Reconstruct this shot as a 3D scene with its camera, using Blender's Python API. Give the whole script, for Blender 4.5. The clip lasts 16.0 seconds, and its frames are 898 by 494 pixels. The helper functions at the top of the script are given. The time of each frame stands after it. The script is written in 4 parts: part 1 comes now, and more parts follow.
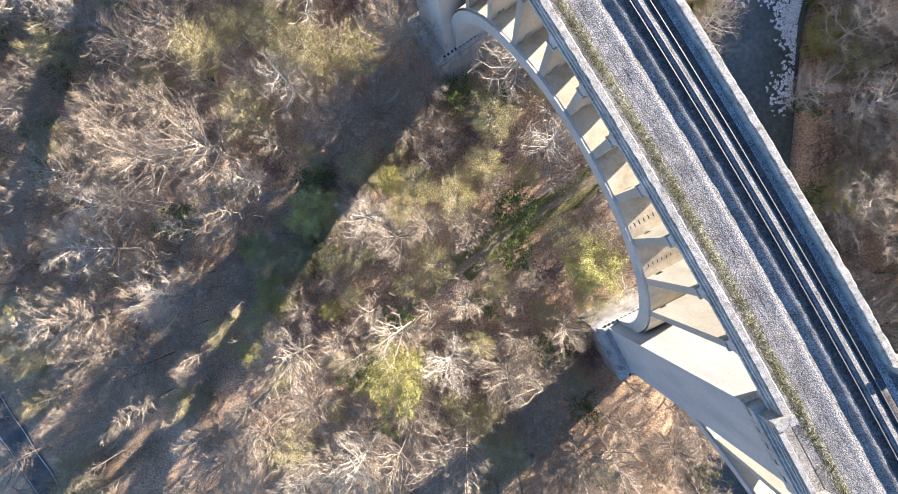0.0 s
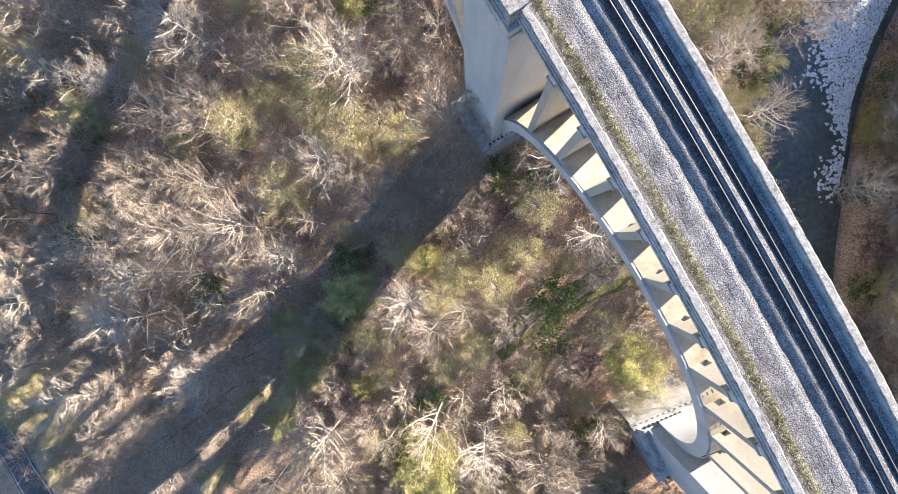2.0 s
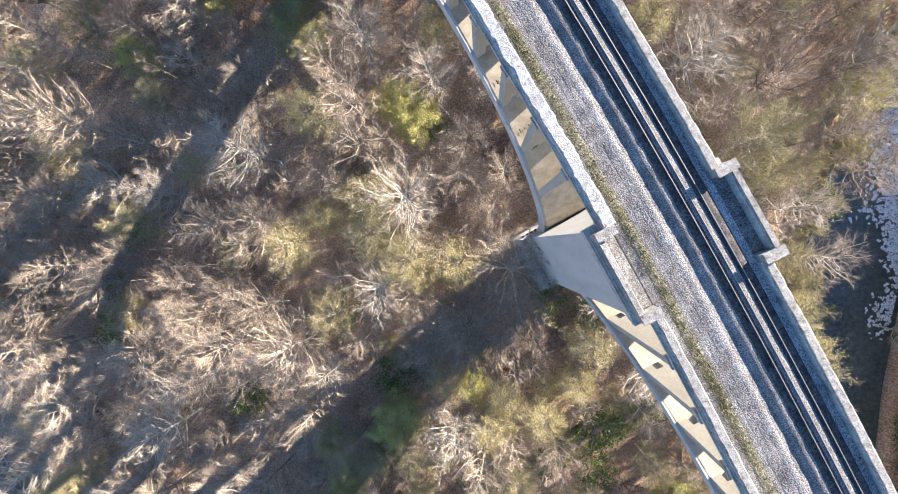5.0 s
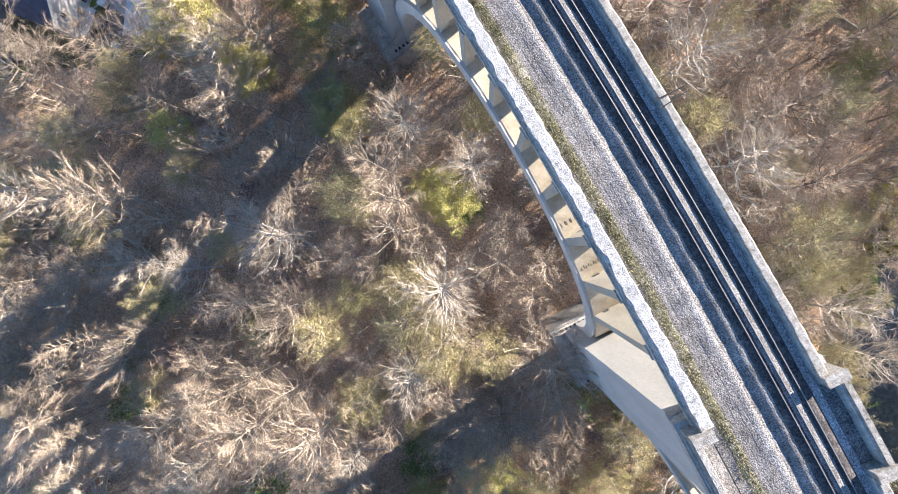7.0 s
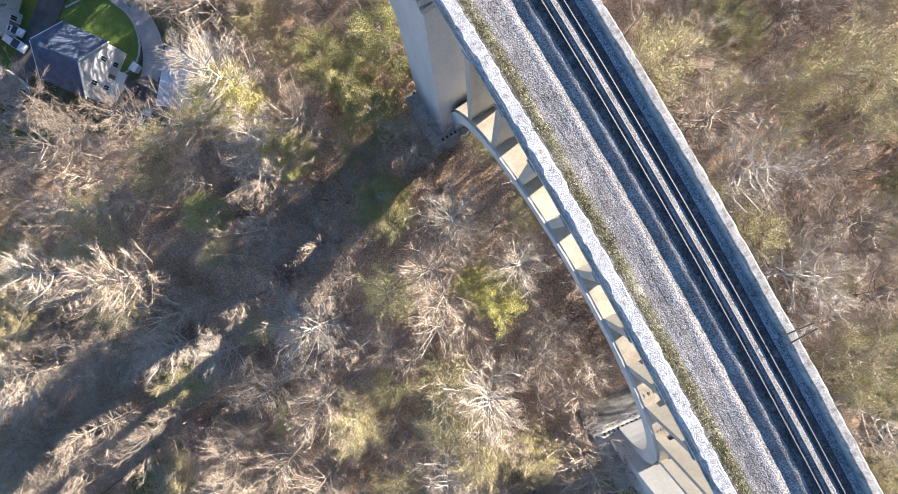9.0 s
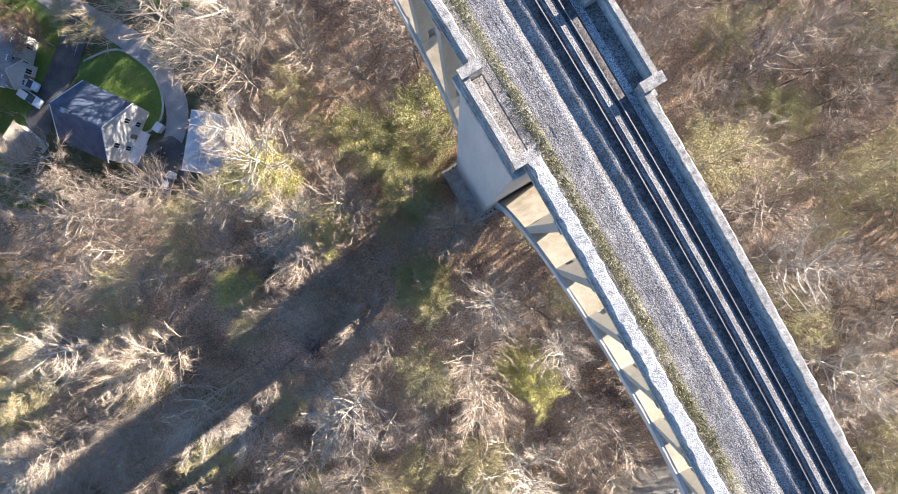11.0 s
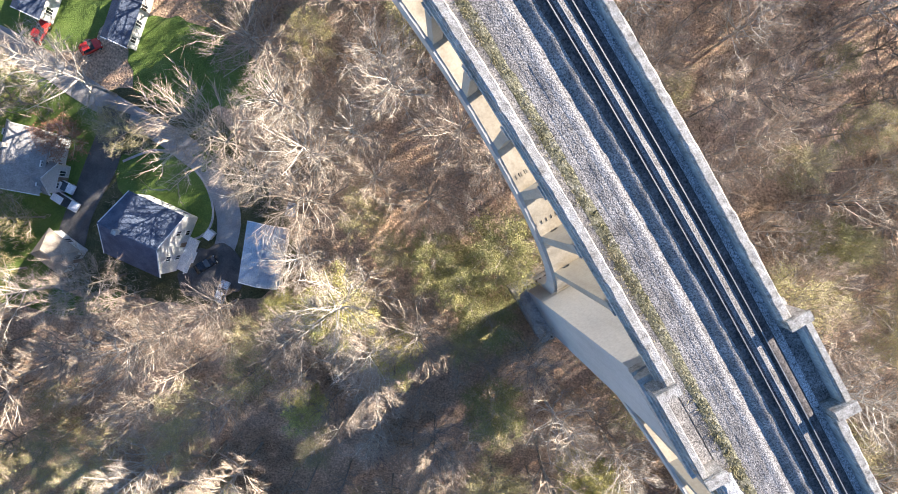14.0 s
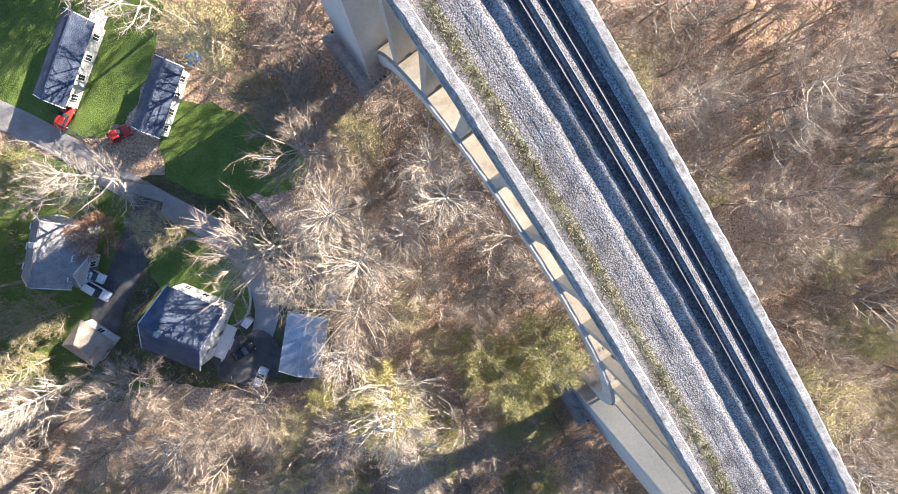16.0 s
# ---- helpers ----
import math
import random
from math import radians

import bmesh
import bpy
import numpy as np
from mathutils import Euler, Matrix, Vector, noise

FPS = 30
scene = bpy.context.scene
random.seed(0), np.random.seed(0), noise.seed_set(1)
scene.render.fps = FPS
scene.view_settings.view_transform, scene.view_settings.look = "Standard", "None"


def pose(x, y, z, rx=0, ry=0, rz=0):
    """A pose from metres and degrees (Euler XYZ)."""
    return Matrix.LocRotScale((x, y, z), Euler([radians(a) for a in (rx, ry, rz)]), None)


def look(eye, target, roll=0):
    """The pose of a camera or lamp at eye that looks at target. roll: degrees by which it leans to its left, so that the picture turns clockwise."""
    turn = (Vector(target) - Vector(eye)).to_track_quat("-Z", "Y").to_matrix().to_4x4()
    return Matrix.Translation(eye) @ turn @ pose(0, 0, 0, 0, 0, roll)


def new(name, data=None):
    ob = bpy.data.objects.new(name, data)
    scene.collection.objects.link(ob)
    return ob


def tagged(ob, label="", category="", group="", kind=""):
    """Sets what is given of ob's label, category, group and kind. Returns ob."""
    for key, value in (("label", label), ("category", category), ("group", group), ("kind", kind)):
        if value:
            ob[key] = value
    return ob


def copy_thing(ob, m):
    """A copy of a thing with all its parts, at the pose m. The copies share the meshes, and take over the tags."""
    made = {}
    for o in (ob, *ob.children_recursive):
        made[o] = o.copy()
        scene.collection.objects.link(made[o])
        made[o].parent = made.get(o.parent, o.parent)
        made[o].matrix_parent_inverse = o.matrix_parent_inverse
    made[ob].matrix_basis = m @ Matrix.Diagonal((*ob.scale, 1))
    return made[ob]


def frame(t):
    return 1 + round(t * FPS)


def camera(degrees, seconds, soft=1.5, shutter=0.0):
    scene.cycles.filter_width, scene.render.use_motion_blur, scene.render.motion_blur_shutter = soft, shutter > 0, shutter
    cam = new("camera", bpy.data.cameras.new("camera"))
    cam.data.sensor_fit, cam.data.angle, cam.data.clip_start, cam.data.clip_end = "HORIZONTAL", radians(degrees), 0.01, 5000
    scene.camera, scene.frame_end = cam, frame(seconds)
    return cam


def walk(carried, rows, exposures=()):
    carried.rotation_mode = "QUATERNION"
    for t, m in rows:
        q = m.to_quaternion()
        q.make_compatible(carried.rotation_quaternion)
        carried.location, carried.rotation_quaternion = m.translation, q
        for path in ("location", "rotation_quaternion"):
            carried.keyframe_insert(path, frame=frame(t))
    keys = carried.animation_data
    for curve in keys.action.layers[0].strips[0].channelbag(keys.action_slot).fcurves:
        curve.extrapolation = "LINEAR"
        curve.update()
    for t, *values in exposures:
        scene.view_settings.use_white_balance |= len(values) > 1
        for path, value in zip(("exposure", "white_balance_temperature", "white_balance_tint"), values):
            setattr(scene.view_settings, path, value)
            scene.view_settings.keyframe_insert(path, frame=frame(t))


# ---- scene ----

# ------------------------------------------------------------------ camera
cam = camera(94.88, 16.0, soft=0.6)
ROWS = [
    (0.0, 0.00, 0.00, 96.15, -0.28, 4.78, 0.00),
    (0.5, -1.81, 5.03, 95.65, -0.64, 4.81, 0.44),
    (1.0, -3.85, 10.07, 95.24, -0.98, 4.85, 0.89),
    (1.5, -6.06, 15.08, 94.88, -1.29, 4.88, 1.35),
    (2.0, -8.34, 20.03, 94.65, -1.56, 4.90, 1.82),
    (2.5, -10.56, 24.85, 94.54, -1.78, 4.89, 2.29),
    (3.0, -12.75, 29.57, 94.52, -1.93, 4.86, 2.77),
    (3.5, -15.00, 34.22, 94.57, -2.02, 4.80, 3.26),
    (4.0, -17.43, 38.87, 94.69, -2.04, 4.75, 3.75),
    (6.5, -27.04, 56.10, 92.45, -0.06, 4.79, 5.68),
    (7.0, -29.97, 60.63, 92.14, 0.05, 4.68, 6.14),
    (7.5, -33.01, 65.12, 91.82, 0.10, 4.55, 6.61),
    (8.0, -36.00, 69.42, 91.44, 0.07, 4.35, 7.07),
    (8.5, -38.89, 73.62, 91.14, -0.02, 4.10, 7.52),
    (9.0, -41.73, 77.72, 90.85, -0.15, 3.82, 7.94),
    (11.5, -55.90, 96.60, 89.60, -2.06, 2.23, 8.85),
    (12.0, -59.33, 100.52, 89.50, -2.65, 1.75, 8.94),
    (12.5, -62.88, 104.47, 89.30, -3.27, 1.26, 9.02),
    (13.0, -66.46, 108.52, 88.96, -3.90, 0.75, 9.06),
    (13.5, -70.07, 112.60, 88.41, -4.55, 0.22, 9.08),
    (14.0, -73.69, 116.86, 87.84, -5.20, -0.34, 9.11),
    (14.5, -77.25, 121.26, 87.33, -5.86, -0.92, 9.17),
    (15.0, -80.78, 125.83, 86.90, -6.51, -1.51, 9.23),
    (15.5, -84.24, 130.40, 86.49, -7.18, -2.12, 9.31),
    (16.0, -87.66, 135.03, 85.93, -7.83, -2.72, 9.40),
]
walk(cam, [(t, pose(x, y, z, rx, ry, rz)) for t, x, y, z, rx, ry, rz in ROWS], exposures=[(0.0, 2.28, 6280, 12), (16.0, 2.28, 6280, 12)])

# ------------------------------------------------------------------ light
SUN_EL, SUN_AZ = radians(17.0), radians(46.0)      # the sun's height, and its bearing from +x towards +y
world = bpy.data.worlds.new("sky")
scene.world = world
world.use_nodes = True
wn = world.node_tree.nodes
sky = wn.new("ShaderNodeTexSky")
sky.sky_type, sky.sun_disc = "NISHITA", False
sky.dust_density, sky.ozone_density = 0.4, 5.0
sky.sun_elevation, sky.sun_rotation = SUN_EL, radians(90) - SUN_AZ
wn["Background"].inputs["Strength"].default_value = 0.072
world.node_tree.links.new(sky.outputs[0], wn["Background"].inputs["Color"])
sun = new("sun", bpy.data.lights.new("sun", "SUN"))
sun.data.energy, sun.data.angle, sun.data.color = 5.0, radians(0.5), (1.0, 0.885, 0.745)
sun.matrix_world = look((math.cos(SUN_EL) * math.cos(SUN_AZ) * 300, math.cos(SUN_EL) * math.sin(SUN_AZ) * 300, math.sin(SUN_EL) * 300), (0, 0, 0))

# ------------------------------------------------------------------ materials
def material(name, colours, scale=1.0, fine=12.0, rough=0.85, bump=0.3, bump_scale=20.0, metal=0.0, vary=0.0, streak=None, island=0.0, spec=0.3, grain_by=0.3):
    """A surface of two to four colours mixed by noise at a broad scale, with fine grain over it and a bump.
    vary: how far each object differs in brightness; streak: (x, y, z) stretch of stains; island: the same, piece by piece."""
    m = bpy.data.materials.new(name)
    m.use_nodes = True
    n, l = m.node_tree.nodes, m.node_tree.links
    b = n["Principled BSDF"]
    co = n.new("ShaderNodeTexCoord")
    broad = n.new("ShaderNodeTexNoise")
    broad.inputs["Scale"].default_value, broad.inputs["Detail"].default_value, broad.inputs["Roughness"].default_value = scale, 6.0, 0.62
    if streak:
        mp = n.new("ShaderNodeMapping")
        mp.inputs["Scale"].default_value = streak
        l.new(co.outputs["Object"], mp.inputs["Vector"])
        l.new(mp.outputs[0], broad.inputs["Vector"])
    else:
        l.new(co.outputs["Object"], broad.inputs["Vector"])
    ramp = n.new("ShaderNodeValToRGB")
    e = ramp.color_ramp.elements
    k = len(colours)
    e[0].position, e[0].color = 0.3, (*colours[0], 1)
    e[1].position, e[1].color = 0.72, (*colours[-1], 1)
    for i in range(1, k - 1):
        x = e.new(0.3 + 0.42 * i / (k - 1))
        x.color = (*colours[i], 1)
    l.new(broad.outputs["Fac"], ramp.inputs[0])
    grain = n.new("ShaderNodeTexNoise")
    grain.inputs["Scale"].default_value, grain.inputs["Detail"].default_value = fine, 4.0
    l.new(co.outputs["Object"], grain.inputs["Vector"])
    gr = n.new("ShaderNodeMapRange")
    gr.inputs["From Min"].default_value, gr.inputs["From Max"].default_value = 0.25, 0.75
    gr.inputs["To Min"].default_value, gr.inputs["To Max"].default_value = 1 - grain_by, 1 + grain_by
    l.new(grain.outputs["Fac"], gr.inputs["Value"])
    value = gr.outputs[0]
    for kind, amount in (("object", vary), ("island", island)):
        if amount:
            src = n.new("ShaderNodeObjectInfo").outputs["Random"] if kind == "object" else n.new("ShaderNodeNewGeometry").outputs["Random Per Island"]
            r = n.new("ShaderNodeMapRange")
            r.inputs["To Min"].default_value, r.inputs["To Max"].default_value = 1 - amount, 1 + amount
            l.new(src, r.inputs["Value"])
            mul = n.new("ShaderNodeMath")
            mul.operation = "MULTIPLY"
            l.new(value, mul.inputs[0])
            l.new(r.outputs[0], mul.inputs[1])
            value = mul.outputs[0]
    mix = n.new("ShaderNodeVectorMath")
    mix.operation = "SCALE"
    l.new(ramp.outputs[0], mix.inputs[0])
    l.new(value, mix.inputs["Scale"])
    l.new(mix.outputs[0], b.inputs["Base Color"])
    b.inputs["Roughness"].default_value, b.inputs["Metallic"].default_value, b.inputs["Specular IOR Level"].default_value = rough, metal, spec
    if bump:
        bt = n.new("ShaderNodeTexNoise")
        bt.inputs["Scale"].default_value, bt.inputs["Detail"].default_value = bump_scale, 5.0
        l.new(co.outputs["Object"], bt.inputs["Vector"])
        bn = n.new("ShaderNodeBump")
        bn.inputs["Strength"].default_value, bn.inputs["Distance"].default_value = bump, 0.5 / bump_scale * 4
        l.new(bt.outputs["Fac"], bn.inputs["Height"])
        l.new(bn.outputs[0], b.inputs["Normal"])
    return m


CONCRETE = material("weathered_concrete", [(0.36, 0.358, 0.346), (0.42, 0.417, 0.404), (0.465, 0.462, 0.447)], 0.3, 3.0, 0.9, 0.05, 6.0, streak=(1, 1, 0.3), vary=0.05, grain_by=0.1)
STAINED = material("stained_concrete", [(0.18, 0.178, 0.17), (0.34, 0.327, 0.303), (0.42, 0.407, 0.377), (0.52, 0.51, 0.483)], 0.6, 4.0, 0.92, 0.12, 9.0, streak=(1, 1, 0.35), vary=0.05)
COPING = material("parapet_concrete", [(0.12, 0.108, 0.096), (0.25, 0.236, 0.216), (0.32, 0.305, 0.284), (0.42, 0.41, 0.392)], 2.0, 9.0, 0.9, 0.35, 10.0, vary=0.06, grain_by=0.45)
WHITEWASH = material("flaking_white_concrete", [(0.15, 0.148, 0.145), (0.33, 0.328, 0.32), (0.42, 0.417, 0.41), (0.5, 0.498, 0.49)], 2.6, 8.0, 0.9, 0.4, 9.0, grain_by=0.45)
CREAM = material("cream_concrete", [(0.31, 0.287, 0.242), (0.37, 0.347, 0.297), (0.41, 0.388, 0.338)], 0.4, 3.0, 0.9, 0.05, 6.0, streak=(1, 1, 0.3), vary=0.06, grain_by=0.1)
# near-black that paints the shade inside small holes and slots
RECESS_SHADE = material("recess_shade", [(0.02, 0.02, 0.02), (0.04, 0.038, 0.036)], 1.0, 6.0, 0.95, 0.1, 8.0)
SILT = material("silted_concrete", [(0.3, 0.255, 0.19), (0.43, 0.375, 0.29), (0.52, 0.465, 0.37)], 0.45, 4.0, 0.95, 0.08, 6.0, vary=0.12, grain_by=0.12)
BALLAST = material("ballast", [(0.13, 0.12, 0.112), (0.21, 0.196, 0.184), (0.3, 0.283, 0.268)], 0.6, 8.0, 0.95, 0.3, 8.0, grain_by=0.9)
BALLAST_PALE = material("pale_ballast", [(0.18, 0.17, 0.162), (0.26, 0.246, 0.234), (0.33, 0.316, 0.302)], 0.5, 8.0, 0.95, 0.3, 8.0, grain_by=0.85)
# paler copy of the ballast, with extra skylight put into the colour
BALLAST_SKYLIT = material("skylit_ballast", [(0.24, 0.235, 0.23), (0.38, 0.372, 0.365), (0.52, 0.51, 0.5)], 0.5, 8.0, 0.95, 0.3, 8.0, grain_by=0.9)
# much darker than the ballast bed
BALLAST_DARK = material("dark_ballast", [(0.04, 0.036, 0.036), (0.07, 0.063, 0.062), (0.13, 0.12, 0.115)], 0.9, 6.0, 0.9, 0.3, 6.5, grain_by=0.8)
WEED_SOIL = material("weedy_soil", [(0.1, 0.095, 0.05), (0.2, 0.185, 0.12), (0.32, 0.295, 0.24)], 0.9, 6.0, 0.95, 0.4, 7.0, grain_by=0.7)
RAIL = material("rail_steel", [(0.05, 0.04, 0.036), (0.09, 0.075, 0.066)], 2.0, 20.0, 0.6, 0.1, 20.0, metal=0.2)
RAIL_TOP = material("polished_steel", [(0.2, 0.196, 0.192), (0.27, 0.265, 0.26)], 2.0, 20.0, 0.5, 0.05, 20.0, metal=0.5)
GUARD = material("weathered_rail_steel", [(0.26, 0.25, 0.24), (0.36, 0.35, 0.34)], 2.0, 20.0, 0.5, 0.1, 20.0, metal=0.3)
TIE = material("creosoted_timber", [(0.055, 0.048, 0.043), (0.085, 0.075, 0.067), (0.12, 0.108, 0.098)], 1.5, 14.0, 0.85, 0.5, 20.0, vary=0.25)
LITTER = material("leaf_litter", [(0.2, 0.142, 0.09), (0.4, 0.275, 0.178), (0.54, 0.378, 0.258), (0.68, 0.512, 0.375)], 0.07, 2.6, 0.95, 0.6, 3.2, grain_by=0.65)
GRASS = material("lawn_grass", [(0.08, 0.125, 0.025), (0.115, 0.175, 0.035), (0.17, 0.22, 0.06)], 0.25, 5.0, 0.9, 0.5, 6.0)
PATH = material("trodden_path", [(0.2, 0.17, 0.1), (0.3, 0.25, 0.17), (0.36, 0.3, 0.21)], 0.3, 3.0, 0.95, 0.5, 4.0)
ASPHALT = material("worn_asphalt", [(0.07, 0.068, 0.066), (0.11, 0.106, 0.102), (0.17, 0.163, 0.155)], 0.3, 6.0, 0.9, 0.3, 12.0)
GRAVEL = material("pale_gravel", [(0.3, 0.28, 0.26), (0.42, 0.4, 0.37), (0.5, 0.48, 0.45)], 0.4, 6.0, 0.95, 0.4, 9.0)
BARK = material("grey_bark", [(0.2, 0.17, 0.13), (0.32, 0.275, 0.22), (0.45, 0.4, 0.33)], 0.7, 6.0, 0.9, 0.3, 8.0, vary=0.4)
PALE_BARK = material("pale_bark", [(0.3, 0.27, 0.225), (0.43, 0.395, 0.34), (0.53, 0.5, 0.445)], 0.7, 6.0, 0.85, 0.3, 8.0, vary=0.15)
TWIG = material("bare_twigs", [(0.24, 0.185, 0.135), (0.36, 0.285, 0.215), (0.46, 0.38, 0.3)], 0.5, 3.0, 0.95, 0.0, vary=0.25, island=0.4)
PALE_TWIG = material("pale_twigs", [(0.31, 0.255, 0.2), (0.42, 0.355, 0.28), (0.5, 0.435, 0.36)], 0.5, 3.0, 0.95, 0.0, vary=0.15, island=0.3)
BUD = material("yellow_green_buds", [(0.3, 0.275, 0.085), (0.41, 0.375, 0.12), (0.5, 0.46, 0.165)], 0.6, 3.0, 0.85, 0.0, vary=0.18, island=0.3)
DULL_BUD = material("olive_yellow_buds", [(0.27, 0.235, 0.1), (0.37, 0.325, 0.14), (0.46, 0.4, 0.18)], 0.6, 3.0, 0.85, 0.0, vary=0.25, island=0.3)
OLIVE = material("olive_leaves", [(0.18, 0.17, 0.065), (0.28, 0.26, 0.095), (0.37, 0.34, 0.13)], 0.6, 3.0, 0.85, 0.0, vary=0.15, island=0.35)
GREEN = material("young_green_leaves", [(0.06, 0.1, 0.02), (0.1, 0.15, 0.03), (0.16, 0.2, 0.05)], 0.6, 3.0, 0.85, 0.0, vary=0.2, island=0.35)
RUST = material("rust_buds", [(0.2, 0.09, 0.045), (0.3, 0.14, 0.08), (0.36, 0.2, 0.12)], 0.6, 3.0, 0.9, 0.0, vary=0.15, island=0.3)
MAUVE = material("mauve_twigs", [(0.16, 0.11, 0.12), (0.22, 0.16, 0.16), (0.3, 0.22, 0.2)], 0.6, 3.0, 0.9, 0.0, vary=0.2, island=0.3)
DRY = material("dry_brush", [(0.28, 0.21, 0.135), (0.42, 0.325, 0.23), (0.55, 0.445, 0.33)], 0.12, 3.0, 0.95, 0.0, island=0.4)
WATER = material("river_water", [(0.06, 0.07, 0.06), (0.085, 0.095, 0.08), (0.12, 0.125, 0.105)], 0.12, 1.0, 0.16, 0.12, 1.2, spec=0.5)
# white for broken water, and for sun glare painted on the river
FOAM_GLARE = material("white_water", [(0.6, 0.62, 0.64), (0.85, 0.86, 0.87)], 0.8, 4.0, 0.6, 0.5, 4.0)
DARK_ROOF = material("dark_shingles", [(0.045, 0.06, 0.095), (0.075, 0.095, 0.14), (0.12, 0.145, 0.19)], 0.6, 5.0, 0.5, 0.4, 8.0)
GREY_ROOF = material("grey_shingles", [(0.2, 0.195, 0.19), (0.3, 0.29, 0.28), (0.38, 0.37, 0.36)], 0.6, 5.0, 0.8, 0.4, 8.0)
TAN_ROOF = material("tan_shingles", [(0.26, 0.225, 0.18), (0.36, 0.31, 0.25), (0.42, 0.37, 0.3)], 0.6, 5.0, 0.85, 0.4, 8.0)
METAL_ROOF = material("galvanised_roof", [(0.3, 0.36, 0.42), (0.4, 0.47, 0.53), (0.5, 0.56, 0.6)], 0.4, 4.0, 0.45, 0.15, 6.0, metal=0.3)
SIDING = material("white_siding", [(0.6, 0.59, 0.57), (0.68, 0.67, 0.65)], 0.5, 5.0, 0.6, 0.1, 5.0)
TRIM = material("white_trim", [(0.75, 0.74, 0.72), (0.82, 0.81, 0.8)], 0.5, 5.0, 0.5, 0.05, 5.0)
PANE = material("window_glass", [(0.03, 0.035, 0.04), (0.05, 0.055, 0.06)], 1.0, 3.0, 0.06, 0.0, spec=0.7)
WOOD = material("deck_boards", [(0.16, 0.12, 0.09), (0.25, 0.19, 0.14), (0.32, 0.26, 0.2)], 1.0, 9.0, 0.8, 0.3, 10.0)
RED_PAINT = material("red_paint", [(0.5, 0.03, 0.02), (0.6, 0.05, 0.035)], 1.0, 5.0, 0.25, 0.0, spec=0.6)
BLACK_PAINT = material("black_paint", [(0.012, 0.012, 0.014), (0.02, 0.02, 0.022)], 1.0, 5.0, 0.2, 0.0, spec=0.6)
WHITE_PAINT = material("white_paint", [(0.75, 0.75, 0.75), (0.82, 0.82, 0.82)], 1.0, 5.0, 0.25, 0.0, spec=0.6)
BLUE_TARP = material("blue_tarpaulin", [(0.03, 0.2, 0.5), (0.06, 0.3, 0.62)], 1.0, 5.0, 0.5, 0.3, 4.0)
RUBBER = material("tyre_rubber", [(0.015, 0.015, 0.015), (0.03, 0.03, 0.03)], 2.0, 9.0, 0.85, 0.1, 20.0)
STEEL = material("grey_metal", [(0.3, 0.3, 0.31), (0.42, 0.42, 0.43)], 2.0, 9.0, 0.4, 0.1, 12.0, metal=0.7)
WIRE = material("power_wire", [(0.5, 0.5, 0.5), (0.6, 0.6, 0.6)], 2.0, 9.0, 0.5, 0.0)


# ------------------------------------------------------------------ building helpers
def finish(name, bm, mat, smooth=False):
    me = bpy.data.meshes.new(name)
    bmesh.ops.recalc_face_normals(bm, faces=bm.faces)
    bm.to_mesh(me)
    bm.free()
    me.materials.append(mat)
    if smooth:
        me.polygons.foreach_set("use_smooth", [True] * len(me.polygons))
    return new(name, me)


def part(name, bm, mat, parent, label="", smooth=False):
    ob = finish(name, bm, mat, smooth)
    ob.parent = parent
    if label:
        ob["label"] = label
    return ob


def soup(name, verts, faces, mat, smooth=False):
    me = bpy.data.meshes.new(name)
    me.from_pydata(verts, [], faces)
    me.materials.append(mat)
    if smooth:
        me.polygons.foreach_set("use_smooth", [True] * len(me.polygons))
    return new(name, me)


def thing(name, label, category, at=None, group="", kind=""):
    ob = new(name)
    ob.empty_display_size = 0.5
    if at is not None:
        ob.matrix_world = at
    return tagged(ob, label, category, group, kind)


def box(bm, x0, x1, y0, y1, z0, z1, bevel=0.0, m=None):
    v = [bm.verts.new((x, y, z)) for z in (z0, z1) for y in (y0, y1) for x in (x0, x1)]
    fs = [bm.faces.new([v[i] for i in q]) for q in ((0, 2, 3, 1), (4, 5, 7, 6), (0, 1, 5, 4), (2, 6, 7, 3), (0, 4, 6, 2), (1, 3, 7, 5))]
    if bevel:
        bmesh.ops.bevel(bm, geom=list({e for f in fs for e in f.edges}), offset=bevel, segments=1, affect="EDGES")
    elif m is not None:
        bmesh.ops.transform(bm, matrix=m, verts=v)
    return v


def smooth01(x, a, b):
    t = min(1.0, max(0.0, (x - a) / (b - a)))
    return t * t * (3 - 2 * t)


# ------------------------------------------------------------------ the lie of the land
RIVER = [(70.0, 230.0), (78.0, 150.0), (79.0, 112.0), (74.0, 86.0), (66.0, 66.0), (62.5, 52.0), (61.5, 38.0), (60.0, 20.0), (60.0, -10.0), (64.0, -50.0), (64.0, -95.0), (49.0, -170.0), (-2.0, -290.0)]
RIVER_HALF = 11.0


def to_line(x, y, line):
    best = 1e9
    for (ax, ay), (bx, by) in zip(line, line[1:]):
        dx, dy = bx - ax, by - ay
        t = min(1, max(0, ((x - ax) * dx + (y - ay) * dy) / (dx * dx + dy * dy)))
        best = min(best, math.hypot(x - ax - t * dx, y - ay - t * dy))
    return best


